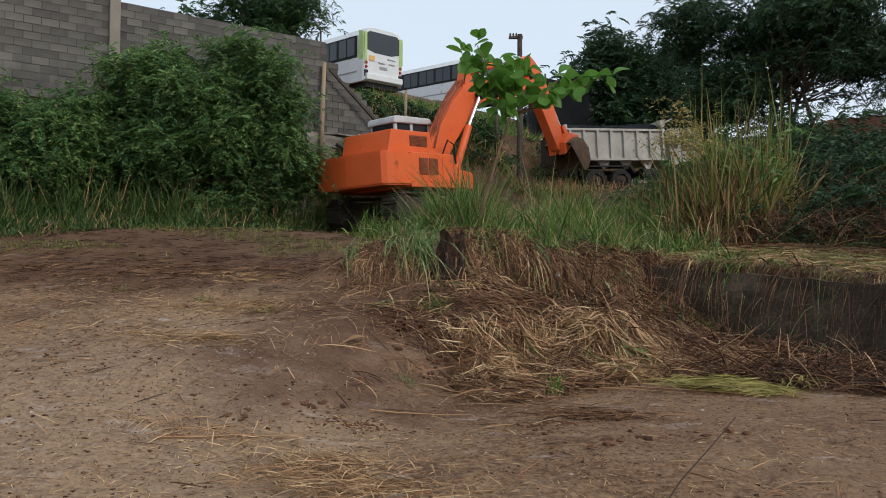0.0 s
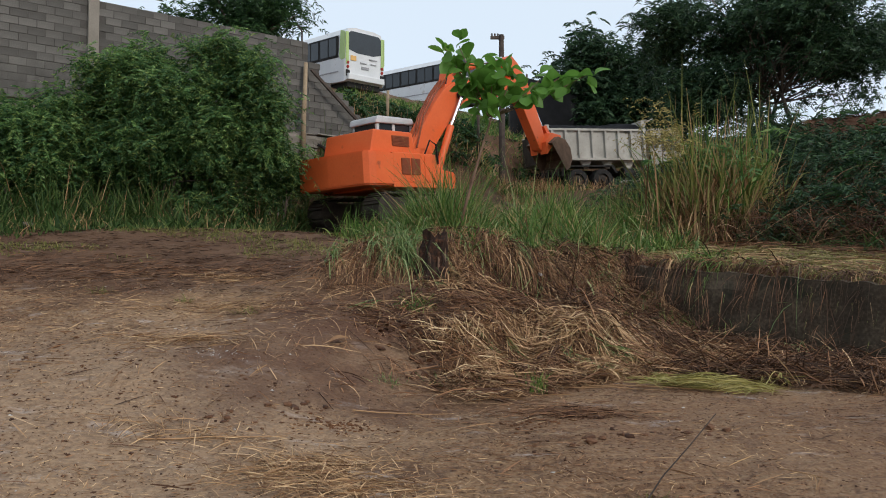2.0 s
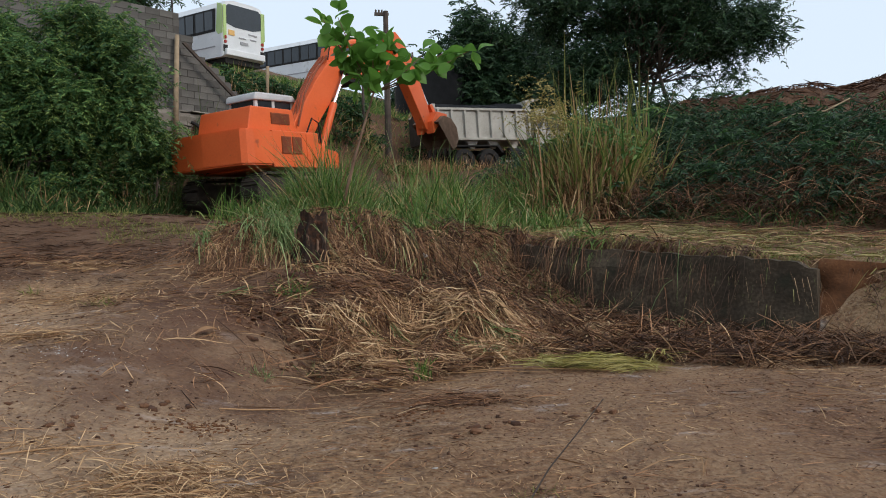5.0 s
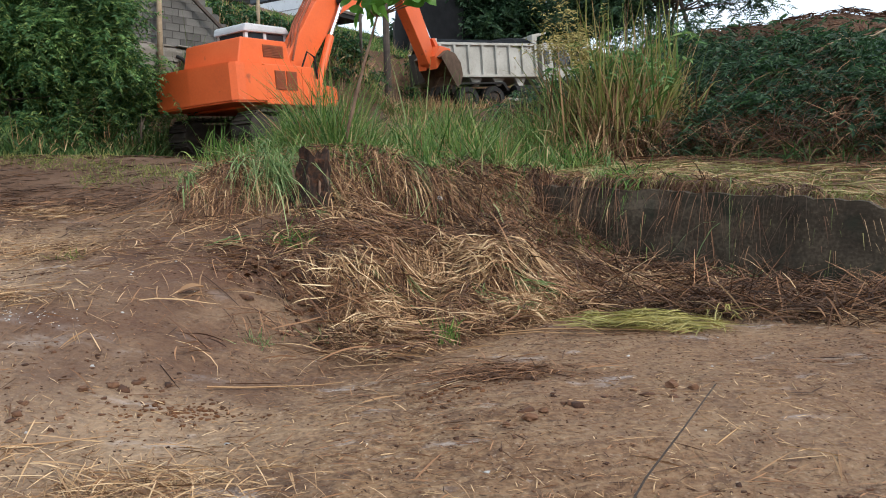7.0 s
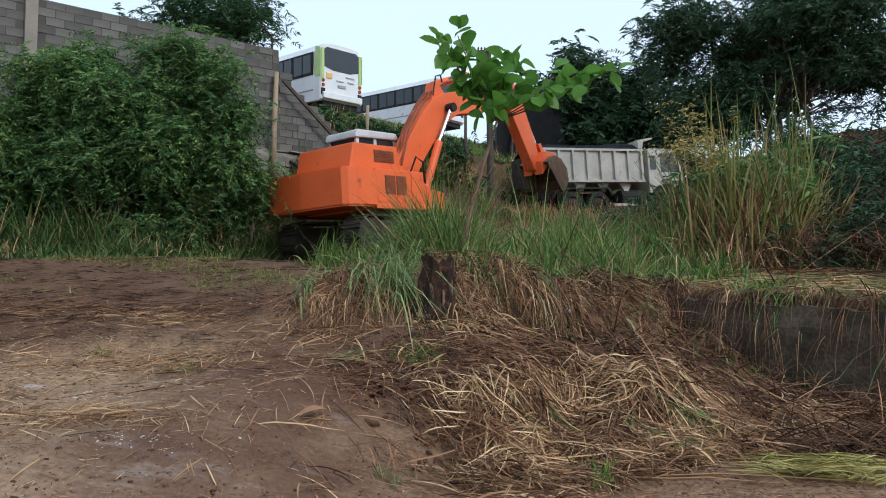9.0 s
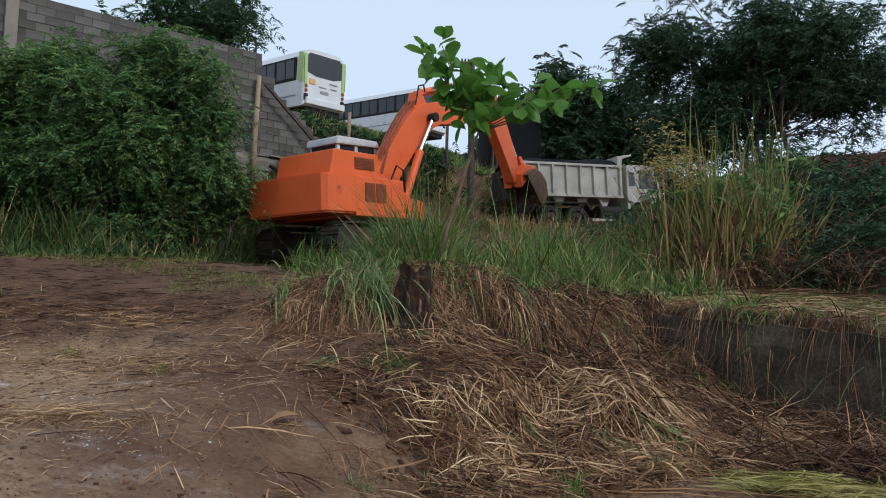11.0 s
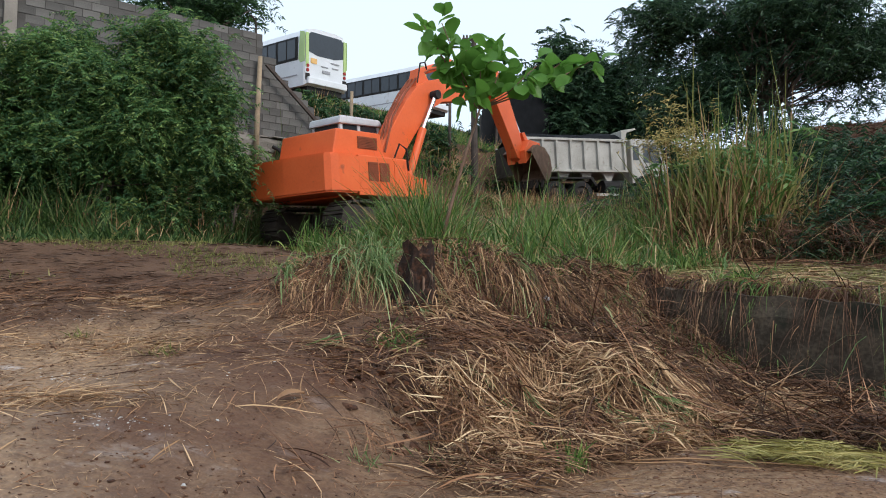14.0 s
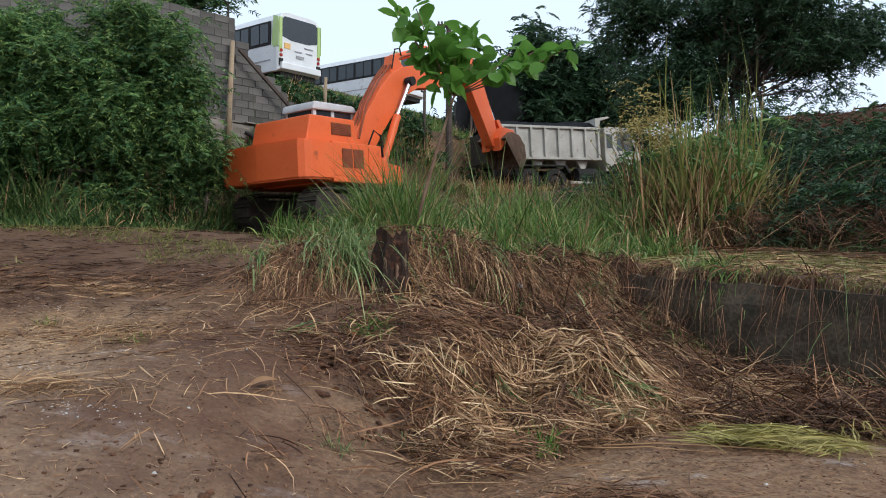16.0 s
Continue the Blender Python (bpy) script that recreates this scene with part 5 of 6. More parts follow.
# low weeds at the edge of the terrace
gd3 = lambda x, y: sstep(12.2, 13.5, y) * sstep(17.5, 16.0, y) * (vnoise(x, y, 0.9) > -0.05)
xy = scatter(1500, uni(-12, -1.0, 12, 17.5, gd3), r2)
standing("weeds", M_GRASSY, xy, 0.14, 0.012, 0.5, 0.4, r2, "low yellow-green weeds along the terrace edge", "weeds", 3, 6, 0.09)
# field grass above the retaining wall
fd = lambda x, y: sstep(-0.05, 0.15, along(W0, WN, x, y)) * sstep(2.9, 1.9, along(W0, WN, x, y)) * (along(W0, WU, x, y) > -2.5)
xy = scatter(2600, uni(2.0, 10.5, 6.5, 17, fd), r2)
standing("field_grass", M_GRASSY, xy, 0.10, 0.012, 0.7, 0.4, r2, "short yellow-green cut grass on the field edge", "grass", 3, 7, 0.08)
lying("field_straw_dry", M_STRAW, scatter(1700, uni(2.0, 10.5, 6.5, 17, fd), r2), 0.4, 0.010, -45, 60, 0.03, r2, "dry cut straw over the field edge", "straw", tuft=6)
lying("field_straw", M_STRAWY, scatter(1300, uni(2.0, 10.5, 6.5, 17, fd), r2), 0.5, 0.012, -45, 50, 0.03, r2, "yellowish cut grass lying over the field edge", "straw")
lying("field_straw_brown", M_STRAWD, scatter(2500, uni(2.0, 12, 6.5, 19, lambda x, y: sstep(1.5, 2.4, along(W0, WN, x, y)) * sstep(4.5, 3.4, along(W0, WN, x, y))), r2), 0.5, 0.012, -45, 60, 0.05, r2, "brown cut stalks along the path in the field", "straw")
# straw of the bank
def sheaves(name, material, xy, per, length, width, rng, label, spread=0.10, turn=60, fan=11, lift=0.10, toward=-48, category="straw"):
    """Bundles of strands that lie one way, each bundle drooping down the slope; toward: degrees of the fall line."""
    m = len(xy)
    a0 = np.radians(toward + rng.normal(size=m) * turn)
    size = rng.uniform(0.55, 1.35, m)
    up = lift * rng.random(m) ** 1.3
    pick = np.repeat(np.arange(m), per)
    n = len(pick)
    a = a0[pick] + np.radians(rng.normal(size=n) * fan)
    L = length * size[pick] * (0.5 + 1.0 * rng.random(n) ** 1.3)
    across = rng.normal(size=n) * spread * size[pick]
    back = rng.normal(size=n) * spread * 0.8
    bx = xy[pick, 0] - np.sin(a0[pick]) * across + np.cos(a0[pick]) * back - np.cos(a) * L * 0.5
    by = xy[pick, 1] + np.cos(a0[pick]) * across + np.sin(a0[pick]) * back - np.sin(a) * L * 0.5
    segs = 5
    t = np.linspace(0, 1, segs + 1)
    bend = rng.normal(size=n) * 0.13 + (rng.normal(size=m) * 0.12)[pick]
    ang = a[:, None] + bend[:, None] * (t - 0.3) ** 2 * 2
    px = bx[:, None] + np.cos(ang) * L[:, None] * t
    py = by[:, None] + np.sin(ang) * L[:, None] * t
    z0 = H(px.ravel(), py.ravel()).reshape(px.shape)
    arch = (0.01 + 0.08 * rng.random(n))[:, None] * L[:, None] * (4 * t * (1 - t))
    mean = z0.mean(axis=1, keepdims=True) + (z0[:, -1:] - z0[:, :1]) * (t - 0.5)
    pz = np.maximum(0.45 * z0 + 0.55 * mean, z0 - 0.03) + up[pick][:, None] * (0.5 + 0.7 * rng.random(n)[:, None]) + arch + 0.006
    mid = np.stack([px, py, pz], -1)
    tang = unit(mid[:, -1] - mid[:, 0])
    side = unit(np.cross(tang, np.array([0, 0, 1.0]) + rng.normal(size=(n, 3)) * 0.7))
    w = (width * rng.uniform(0.4, 1.5, n))[:, None] * np.clip(np.minimum(0.5 + t * 3, (1 - t) * 2 + 0.15), 0, 1)[None] / 2
    v = np.stack([mid - side[:, None] * w[..., None], mid + side[:, None] * w[..., None]], 2).reshape(-1, 3)
    k = np.arange(n)[:, None] * 2 * (segs + 1) + np.arange(segs)[None] * 2
    q = np.stack([k, k + 1, k + 3, k + 2], -1).reshape(-1, 4)
    return tagged(np_mesh(name, v, q, material), label, category, kind="stuff")


def bank_u(x, y):
    return (x - (-2.0 + (y - 8) * 0.85)) / bank_width(y)


def wide_part(x, y):
    """As slope_part, thinning out over the bare slope above."""
    u = bank_u(x, y)
    return sstep(-0.55, 0.25, u) * sstep(1.06, 0.86, u) * (along(W0, WN, x, y) < -0.05) * sstep(6.5, 7.6, y + x * 0.1)


left_edge = lambda x, y, o=0.0: sstep(-0.35, 0.45, x + 1.5 + o - np.maximum(10.4 - y, 0) * 0.62)
patchy = lambda x, y: left_edge(x, y) * slope_part(x, y) * np.clip(0.06 + 3.2 * vnoise(x, y, 1.2) + 1.6 * vnoise(x, y, 3.0), 0.02, 1) * (1 - 0.75 * np.exp(-((y - 10.2 - 0.25 * x) / 0.5) ** 2))
low_bank = lambda x, y: left_edge(x, y, -0.1) * slope_part(x, y) * sstep(0.30, 0.60, bank_u(x, y)) * sstep(11.4, 9.8, y) * np.clip(0.3 + 2.6 * vnoise(x, y, 1.5), 0.05, 1)
wide = lambda x, y: left_edge(x, y, 0.9) * wide_part(x, y) * np.clip(0.15 + 2.4 * vnoise(x, y, 1.1) + 1.2 * vnoise(x, y, 2.7), 0.03, 1) * (1 - 0.6 * np.exp(-((y - 10.3 - 0.25 * x) / 0.45) ** 2))
sheaves("bank_straw_dark", M_STRAWD, scatter(1150, uni(-3.6, 5.4, 6.4, 13.4, wide), r2), 12, 0.30, 0.0075, r2, "dark brown straw lying on the bank, shadow in its darkest strands", 0.13, 95, 32, 0.14)
sheaves("bank_straw", M_STRAW, scatter(850, uni(-3.0, 5.2, 6.6, 13.0, patchy), r2), 8, 0.34, 0.008, r2, "bundles of dry cut straw lying down the bank", 0.08, 90, 26, 0.14)
sheaves("foot_straw", M_STRAW, scatter(560, uni(-1.8, 4.4, 6.9, 11.2, low_bank), r2), 8, 0.38, 0.008, r2, "thick bundles of straw at the foot of the bank", 0.09, 70, 24, 0.22)
sheaves("foot_straw_brown", M_STRAWD, scatter(420, uni(-1.8, 4.3, 6.9, 11.6, low_bank), r2), 9, 0.36, 0.009, r2, "brown straw among the pale at the foot of the bank", 0.10, 80, 26, 0.22)
sheaves("bright_straw", M_STRAWP, scatter(210, uni(-1.6, 4.2, 6.9, 11.6, low_bank), r2), 6, 0.36, 0.0085, r2, "pale fresh straw on top of the bank", 0.07, 75, 22, 0.24)
sheaves("thin_straw", M_STRAW, scatter(700, uni(-4.0, 3.0, 6.2, 12.5, wide), r2), 4, 0.42, 0.007, r2, "single dry stalks strewn over the bank", 0.22, 55, 30, 0.03, -25)
sheaves("bank_green", M_GRASSL, scatter(34, uni(-0.8, 4.0, 8.0, 12.4, patchy), r2), 13, 0.45, 0.011, r2, "green grass blades fallen on the straw", 0.06, 50, 18, 0.14, -60, "grass")
standing("bank_tufts", M_GRASSL, scatter(9, uni(0.0, 3.4, 9.2, 11.6, slope_part), r2), 0.36, 0.012, 0.8, 1.0, r2, "green grass tufts growing through the straw", "grass", 5, 16, 0.05)
lying("foot_leaves", M_STRAW, scatter(420, uni(-1.5, 3.8, 7.2, 11.0, patchy), r2), 0.24, 0.014, -45, 70, 0.16, r2, "broad dry grass leaves among the straw", "straw", arc=0.15)
lying("bank_soil", M_REDEARTH, scatter(1500, uni(-1.0, 4.4, 8.2, 12.6, lambda x, y: slope_part(x, y) * sstep(-1.2, 0.2, x - (y - 9.5) * 0.6)), r2), 0.06, 0.05, -40, 120, 0.04, r2, "crumbs of red-brown soil broken out of the bank", "soil", 3, 0.05)
lying("bank_twigs", M_ROOT, scatter(3200, uni(-1.0, 5.2, 7.6, 13.0, slope_part), r2), 0.30, 0.008, -40, 60, 0.10, r2, "dark twigs and roots among the straw", "straw", arc=0.15, tuft=6)
# straw hanging from the crest
def hanging(name, material, n, line, out, length, rng, label, width=0.012, spread=0.22, rise=0.35):
    m = max(1, n // 16)
    pick = rng.integers(0, m, n)
    c = np.array([line(v) for v in rng.random(m)]) + rng.normal(size=(m, 2)) * spread
    p = c[pick] + rng.normal(size=(n, 2)) * 0.06
    base = np.column_stack([p, H(p[:, 0], p[:, 1]) + 0.03])
    way = (np.array([out[0], out[1], rise]) + rng.normal(size=(m, 3)) * 0.5)[pick] + rng.normal(size=(n, 3)) * 0.28
    length = (length * rng.uniform(0.5, 1.4, m))[pick]
    ob = blades(name, material, base, way, length * rng.uniform(0.4, 1.3, n), width * rng.uniform(0.6, 1.4, n), rng.uniform(0.7, 1.5, n), 5, rng)
    return tagged(ob, label, "straw", kind="stuff")


crest = lambda v: (-1.3 + 4.8 * v, 10.95 + 1.45 * v - 0.2 * math.sin(v * 9))
hanging("crest_straw", M_STRAW, 1800, crest, (0.2, -0.5), 0.55, r2, "dry straw drooping over the crest of the bank", 0.008)
hanging("crest_straw_dark", M_STRAWD, 2300, crest, (0.2, -0.5), 0.55, r2, "dark straw drooping over the crest of the bank", 0.009)
toe = lambda v: (0.25 + 2.5 * v, 8.42 + 0.75 * v * v)
hanging("toe_straw", M_STRAW, 900, toe, (0.12, -0.55), 0.42, r2, "dry straw hanging down the foot of the bank", 0.0085, 0.10, 0.25)
hanging("toe_straw_dark", M_STRAWD, 800, toe, (0.12, -0.5), 0.42, r2, "brown straw hanging down the foot of the bank", 0.009, 0.12, 0.2)
hanging("toe_straw_pale", M_STRAWP, 160, toe, (0.12, -0.55), 0.42, r2, "pale straw hanging down the foot of the bank", 0.008, 0.10, 0.25)
hanging("toe_grass", M_GRASSY, 130, lambda v: toe(0.55 + 0.45 * v), (0.15, -0.5), 0.45, r2, "yellow-green grass hanging down the foot of the bank", 0.010, 0.10, 0.3)
hanging("crest_roots", M_ROOT, 1300, lambda v: crest(0.35 + 0.65 * v), (0.1, -0.5), 0.5, r2, "dark roots hanging from the crest of the bank", 0.009)
hanging("crest_grass", M_GRASSL, 420, crest, (0.15, -0.4), 0.6, r2, "green grass blades drooping over the crest", 0.016)
wtop = lambda v: (W0[0] + WU[0] * (v * v * 4.4 - 0.6) + WN[0] * 0.1, W0[1] + WU[1] * (v * v * 4.4 - 0.6) + WN[1] * 0.1)
hanging("wall_straw", M_ROOT, 1300, wtop, (-0.73, -0.68), 0.75, r2, "dark dry roots and straw hanging over the wall")
fringe = lambda v: (W0[0] + WU[0] * (v * 4.5 - 0.2) + WN[0] * 0.05, W0[1] + WU[1] * (v * 4.5 - 0.2) + WN[1] * 0.05)
hanging("wall_fringe", M_GRASSY, 900, fringe, (-0.5, -0.45), 0.24, r2, "short yellow-green grass hanging over the wall edge", 0.009, 0.08)
hanging("wall_fringe_dry", M_STRAW, 500, fringe, (-0.5, -0.45), 0.28, r2, "dry straw hanging over the wall edge", 0.008, 0.08)
hanging("wall_straw_brown", M_STRAWD, 700, wtop, (-0.73, -0.68), 0.8, r2, "brown straw hanging over the retaining wall", 0.009)
hanging("wall_straw_pale", M_STRAW, 110, wtop, (-0.73, -0.68), 0.6, r2, "pale straw hanging over the retaining wall")
hanging("wall_grass_tuft", M_GRASS, 260, lambda v: (W0[0] + WU[0] * (0.9 + v * 0.35), W0[1] + WU[1] * (0.9 + v * 0.35)), (-0.6, -0.6), 0.5, r2, "green grass tuft hanging over the wall", 0.016)
hanging("end_roots", M_ROOT, 500, lambda v: (W0[0] + WU[0] * (4.3 + v * 2.4) + WN[0] * 0.25, W0[1] + WU[1] * (4.3 + v * 2.4) + WN[1] * 0.25), (-0.6, -0.55), 0.5, r2, "dark roots hanging over the earth bank", 0.009, 0.12)
stalk = lambda v: (W0[0] + WU[0] * (2.55 + v * 0.2), W0[1] + WU[1] * (2.55 + v * 0.2))
hanging("hanging_stalk", M_GRASSL, 64, stalk, (-0.5, -0.5), 0.95, r2, "pale green leafy stalks hanging down the wall", 0.012, 0.06)
# grass spilling beside the stump
hanging("stump_grass", M_GRASSL, 230, lambda v: (-0.48 + v * 0.38, 11.0 + 0.1 * v), (-0.02, -0.6), 1.15, r2, "long pale green grass arching down beside the stump", 0.013, 0.09, 1.3)
hanging("stump_grass_tall", M_GRASSL, 90, lambda v: (-0.6 + v * 0.6, 11.15), (-0.05, -0.2), 0.8, r2, "light green grass standing behind the stump", 0.012, 0.1, 1.6)
hanging("stump_grass_dry", M_STRAW, 160, lambda v: (-0.55 + v * 1.0, 10.7), (0.1, -0.4), 0.6, r2, "dry grass drooping beside the stump", 0.016)
standing("stump_tuft", M_GRASS, scatter(50, uni(-0.35, 0.1, 9.4, 9.75), r2), 0.30, 0.012, 0.7, 0.8, r2, "small green grass tufts on the straw bank", "grass", 4, 3, 0.04)
standing("tip_tuft", M_GRASS, scatter(16, uni(1.06, 1.24, 7.98, 8.2), r2), 0.32, 0.018, 0.25, 0.3, r2, "bright green tuft at the foot of the bank", "grass", 4, 3, 0.03)
# straw at the foot of the retaining wall
def wf(x, y):
    """The littered strip before the retaining wall, widest beside the bank."""
    d, q = along(W0, WN, x, y), along(W0, WU, x, y)
    edge = -3.0 + 0.55 * np.clip(q - 3.2, 0, 3) + 0.5 * vnoise(x, y, 1.4)
    return sstep(edge - 0.2, edge + 0.5, d) * (d < -0.42) * (q > -0.8) * np.clip(0.45 + 1.8 * vnoise(x, y, 1.7), 0.1, 1)

lying("foot_roots", M_ROOT, scatter(6000, uni(2.0, 9.0, 5.0, 13.2, wf), r2), 0.40, 0.010, -45, 80, 0.22, r2, "dark roots and stalks heaped against the wall", "straw", arc=0.2, tuft=7)
lying("foot_straw_dark", M_STRAWD, scatter(4500, uni(2.0, 9.0, 5.5, 13.2, wf), r2), 0.6, 0.011, -45, 45, 0.16, r2, "dark straw and roots along the foot of the wall", "straw", arc=0.15)
# straw in the darker root colour, which paints the shadow at the wall foot
sheaves("foot_sheaves", M_ROOT, scatter(420, uni(2.0, 9.0, 5.0, 13.0, wf), r2), 10, 0.45, 0.0085, r2, "brown straw heaped before the wall, darkened with its shadow", 0.12, 60, 24, 0.16, -40)
sheaves("foot_sheaves_pale", M_STRAW, scatter(110, uni(2.0, 9.0, 5.0, 13.0, wf), r2), 7, 0.5, 0.0085, r2, "pale straw heaped before the wall", 0.10, 50, 20, 0.18, -35)
lying("foot_straw_pale", M_STRAW, scatter(500, uni(2.5, 9.0, 5.5, 12.6, wf), r2), 0.7, 0.009, -45, 40, 0.14, r2, "pale straw along the foot of the wall", "straw", arc=0.15)
heap = lambda x, y: np.exp(-((x - 2.95) / 0.40) ** 2 - ((y - 8.08 - (x - 2.95) * 0.1) / 0.20) ** 2)
sheaves("yellow_straw", M_HEAP, scatter(60, uni(2.0, 4.0, 7.6, 9.0, heap), r2), 10, 0.40, 0.009, r2, "heap of fresh yellow-green cut grass on bare ground", 0.07, 45, 14, 0.13, -8)
# straw strewn over the bare ground
lying("strewn_straw", M_STRAW, scatter(800, uni(-9, 6, 2.5, 13, lambda x, y: np.clip(vnoise(x, y, 0.8) * 2.2 + vnoise(x, y, 2.1), 0, 1) ** 2 * (1 - slope_part(x, y))), r2), 0.28, 0.008, 5, 80, 0.02, r2, "loose straw strewn over the bare earth", "straw", arc=0.03)
lying("strewn_straw_dark", M_STRAWD, scatter(1000, uni(-10, 6, 2.5, 14, lambda x, y: np.clip(vnoise(x, y, 0.7) * 2 + 0.3, 0, 1) * (1 - slope_part(x, y)) * (0.25 + 0.75 * sstep(6, 9, y - x * 0.5))), r2), 0.30, 0.008, 10, 60, 0.02, r2, "dark straw litter over the bare earth", "straw", arc=0.03)
for cx, cy, sx, sy, n, tw in ((-0.85, 5.45, 0.30, 0.20, 700, -35), (-0.5, 5.05, 0.36, 0.16, 420, -25), (-2.4, 9.3, 0.45, 0.2, 380, -25), (-2.4, 7.95, 0.42, 0.14, 420, 5), (-2.75, 10.9, 0.30, 0.16, 300, -35), (-1.9, 6.0, 0.4, 0.12, 160, 10), (-3.6, 11.5, 2.2, 0.35, 1600, 5), (-7.5, 12.0, 3.0, 0.7, 2200, 5), (1.2, 6.9, 0.35, 0.2, 260, 10), (0.3, 4.2, 0.9, 0.12, 160, 12)):
    xy = np.column_stack([r2.normal(size=n) * sx + cx, r2.normal(size=n) * sy + cy])
    lying("straw_patch", M_STRAW if n not in (260, 1600, 2200) else M_STRAWD, xy, 0.24, 0.0065, tw, 60, 0.05, r2, "small patch of loose straw on bare earth", "straw", arc=0.06)
# fine litter and the dark trodden terrace
lying("litter_dark", M_STRAWD, scatter(22000, uni(-8, 7, 3, 12, lambda x, y: (1 - slope_part(x, y)) * np.clip(0.35 + 2.0 * vnoise(x, y, 0.6), 0.05, 1)), r2), 0.05, 0.005, 8, 90, 0.01, r2, "fine dark straw litter over the bare earth", "litter", 2, 0.02)
lying("litter_right", M_STRAWD, scatter(2600, uni(0, 7, 4, 10, lambda x, y: (1 - slope_part(x, y)) * np.clip(0.3 + 2.5 * vnoise(x, y, 0.9), 0.02, 1)), r2), 0.14, 0.005, -14, 40, 0.01, r2, "brown straw litter dragged over the bare earth", "litter", 3, 0.02)
lying("litter_pale", M_STRAW, scatter(17000, uni(-8, 7, 3, 12, lambda x, y: (1 - slope_part(x, y)) * np.clip(0.25 + 2.2 * vnoise(x, y, 0.7), 0.04, 1)), r2), 0.08, 0.005, 8, 70, 0.01, r2, "fine pale straw litter over the bare earth", "litter", 2, 0.02)
lying("terrace_litter", M_ROOT, scatter(9000, uni(-12, -0.5, 9.0, 16.5, lambda x, y: np.clip(0.5 + 1.8 * vnoise(x, y, 0.5) + 0.5 * sstep(9, 12, y), 0.05, 1) * sstep(8.8, 10.5, y + 0.1 * x)), r2), 0.17, 0.010, 4, 90, 0.03, r2, "dark trodden straw over the terrace", "litter", 3, 0.05, 6)
hd = lambda x, y: sstep(8.0, 9.5, along(W0, WN, x, y) + 0.15 * along(W0, WU, x, y)) * sstep(22, 18, along(W0, WN, x, y)) * sstep(-3, -1, along(W0, WU, x, y))
lying("hill_litter", M_CLOD, scatter(18000, uni(6, 32, 4, 36, hd), r2), 0.5, 0.035, 20, 90, 0.08, r2, "dark brown turned soil and roots on the hill", "soil", 3, 0.05)
# dry weeds on the bank face
ed = lambda x, y: sstep(-1.8, -1.2, along(E0, EN, x, y)) * sstep(11, 7, along(E0, EN, x, y))
standing("bank_weeds", M_GRASS, scatter(4200, uni(-3.5, 11, 23, 46, ed), r2), 0.5, 0.03, 0.5, 0.6, r2, "green weeds over the slabs of the bank", "weeds", 4, 7, 0.15)
standing("bank_weeds_dry", M_STRAW, scatter(1300, uni(-2.5, 9.5, 22, 36, lambda x, y: sstep(-2.6, -1.9, along(E0, EN, x, y)) * sstep(3.0, 1.8, along(E0, EN, x, y))), r2), 0.75, 0.016, 0.35, 0.4, r2, "dry pale weeds along the bank wall", "weeds", 4, 7, 0.15)
# cane clump
ca = scatter(210, uni(4.2, 6.9, 14.9, 16.2, lambda x, y: np.exp(-((x - 5.8) / 0.75) ** 2)), r2)
standing("cane_leaves", M_GRASSY, ca, 2.8, 0.032, 0.17, 0.55, r2, "tall yellow-green cane leaves in a dense clump", "cane", 6, 5, 0.14)
standing("cane_leaves_green", M_GRASS, ca[:70], 2.7, 0.034, 0.2, 0.65, r2, "tall green cane leaves in a dense clump", "cane", 6, 5, 0.14)
standing("cane_dry", M_STRAW, np.repeat(ca, 6, 0), 1.9, 0.022, 0.25, 0.85, r2, "dry drooping brown cane leaves in a clump", "cane", 6, 4, 0.14)
standing("cane_stalks", M_STRAW, ca[:60], 2.5, 0.03, 0.12, 0.12, r2, "straight pale cane stalks in a clump", "cane", 4, 2, 0.15)
standing("cane_dead", M_STRAWD, np.repeat(ca, 4, 0), 1.5, 0.022, 0.22, 0.95, r2, "brown dead leaves hanging in the cane", "cane", 6, 3, 0.16)
pc = np.column_stack([r2.normal(size=70) * 0.45 + 5.95, r2.normal(size=70) * 0.4 + 15.4, r2.uniform(3.7, 4.7, 70)])
v, q = leaf_cloud(pc[:26], 0.2, 5, 0.35, 4, (0.16, 0.045), r2)
tagged(np_mesh("cane_weeds", v, q, M_LEAFT), "yellow-green leafy weeds among the cane tops", "weeds", kind="stuff")
pl = np.column_stack([r2.normal(size=60) * 0.26 + 4.75, r2.normal(size=60) * 0.2 + 15.3, r2.normal(size=60) * 0.25 + 4.72])
v, q = leaf_cloud(pl[:34], 0.12, 7, 0.25, 4, (0.06, 0.02), r2)
tagged(np_mesh("cane_plume", v, q, M_PLUME), "yellow flowering plume at the top of the cane", "plume", kind="stuff")
# rank growth on the right bank
bd = lambda x, y: sstep(2.5, 3.6, along(W0, WN, x, y)) * sstep(9.5, 7.0, along(W0, WN, x, y) + 0.15 * along(W0, WU, x, y)) * sstep(-4.5, -2.5, along(W0, WU, x, y))
bd2 = lambda x, y: bd(x, y) * sstep(3.2, 4.4, along(W0, WN, x, y))
pts = scatter(560, uni(4, 22, 6, 27, bd2), r2)
cl = np.column_stack([pts, H(pts[:, 0], pts[:, 1]) + r2.uniform(0.0, 0.55, len(pts))])
v, q = leaf_cloud(cl, 0.34, 34, 0.34, 6, (0.11, 0.034), r2)
tagged(np_mesh("bank_scrub", v, q, M_LEAFSH), "tangled green scrub covering the bank, shade darkened into its leaves", "scrub", kind="stuff")
pts = scatter(42, uni(4, 20, 6, 24, bd2), r2)
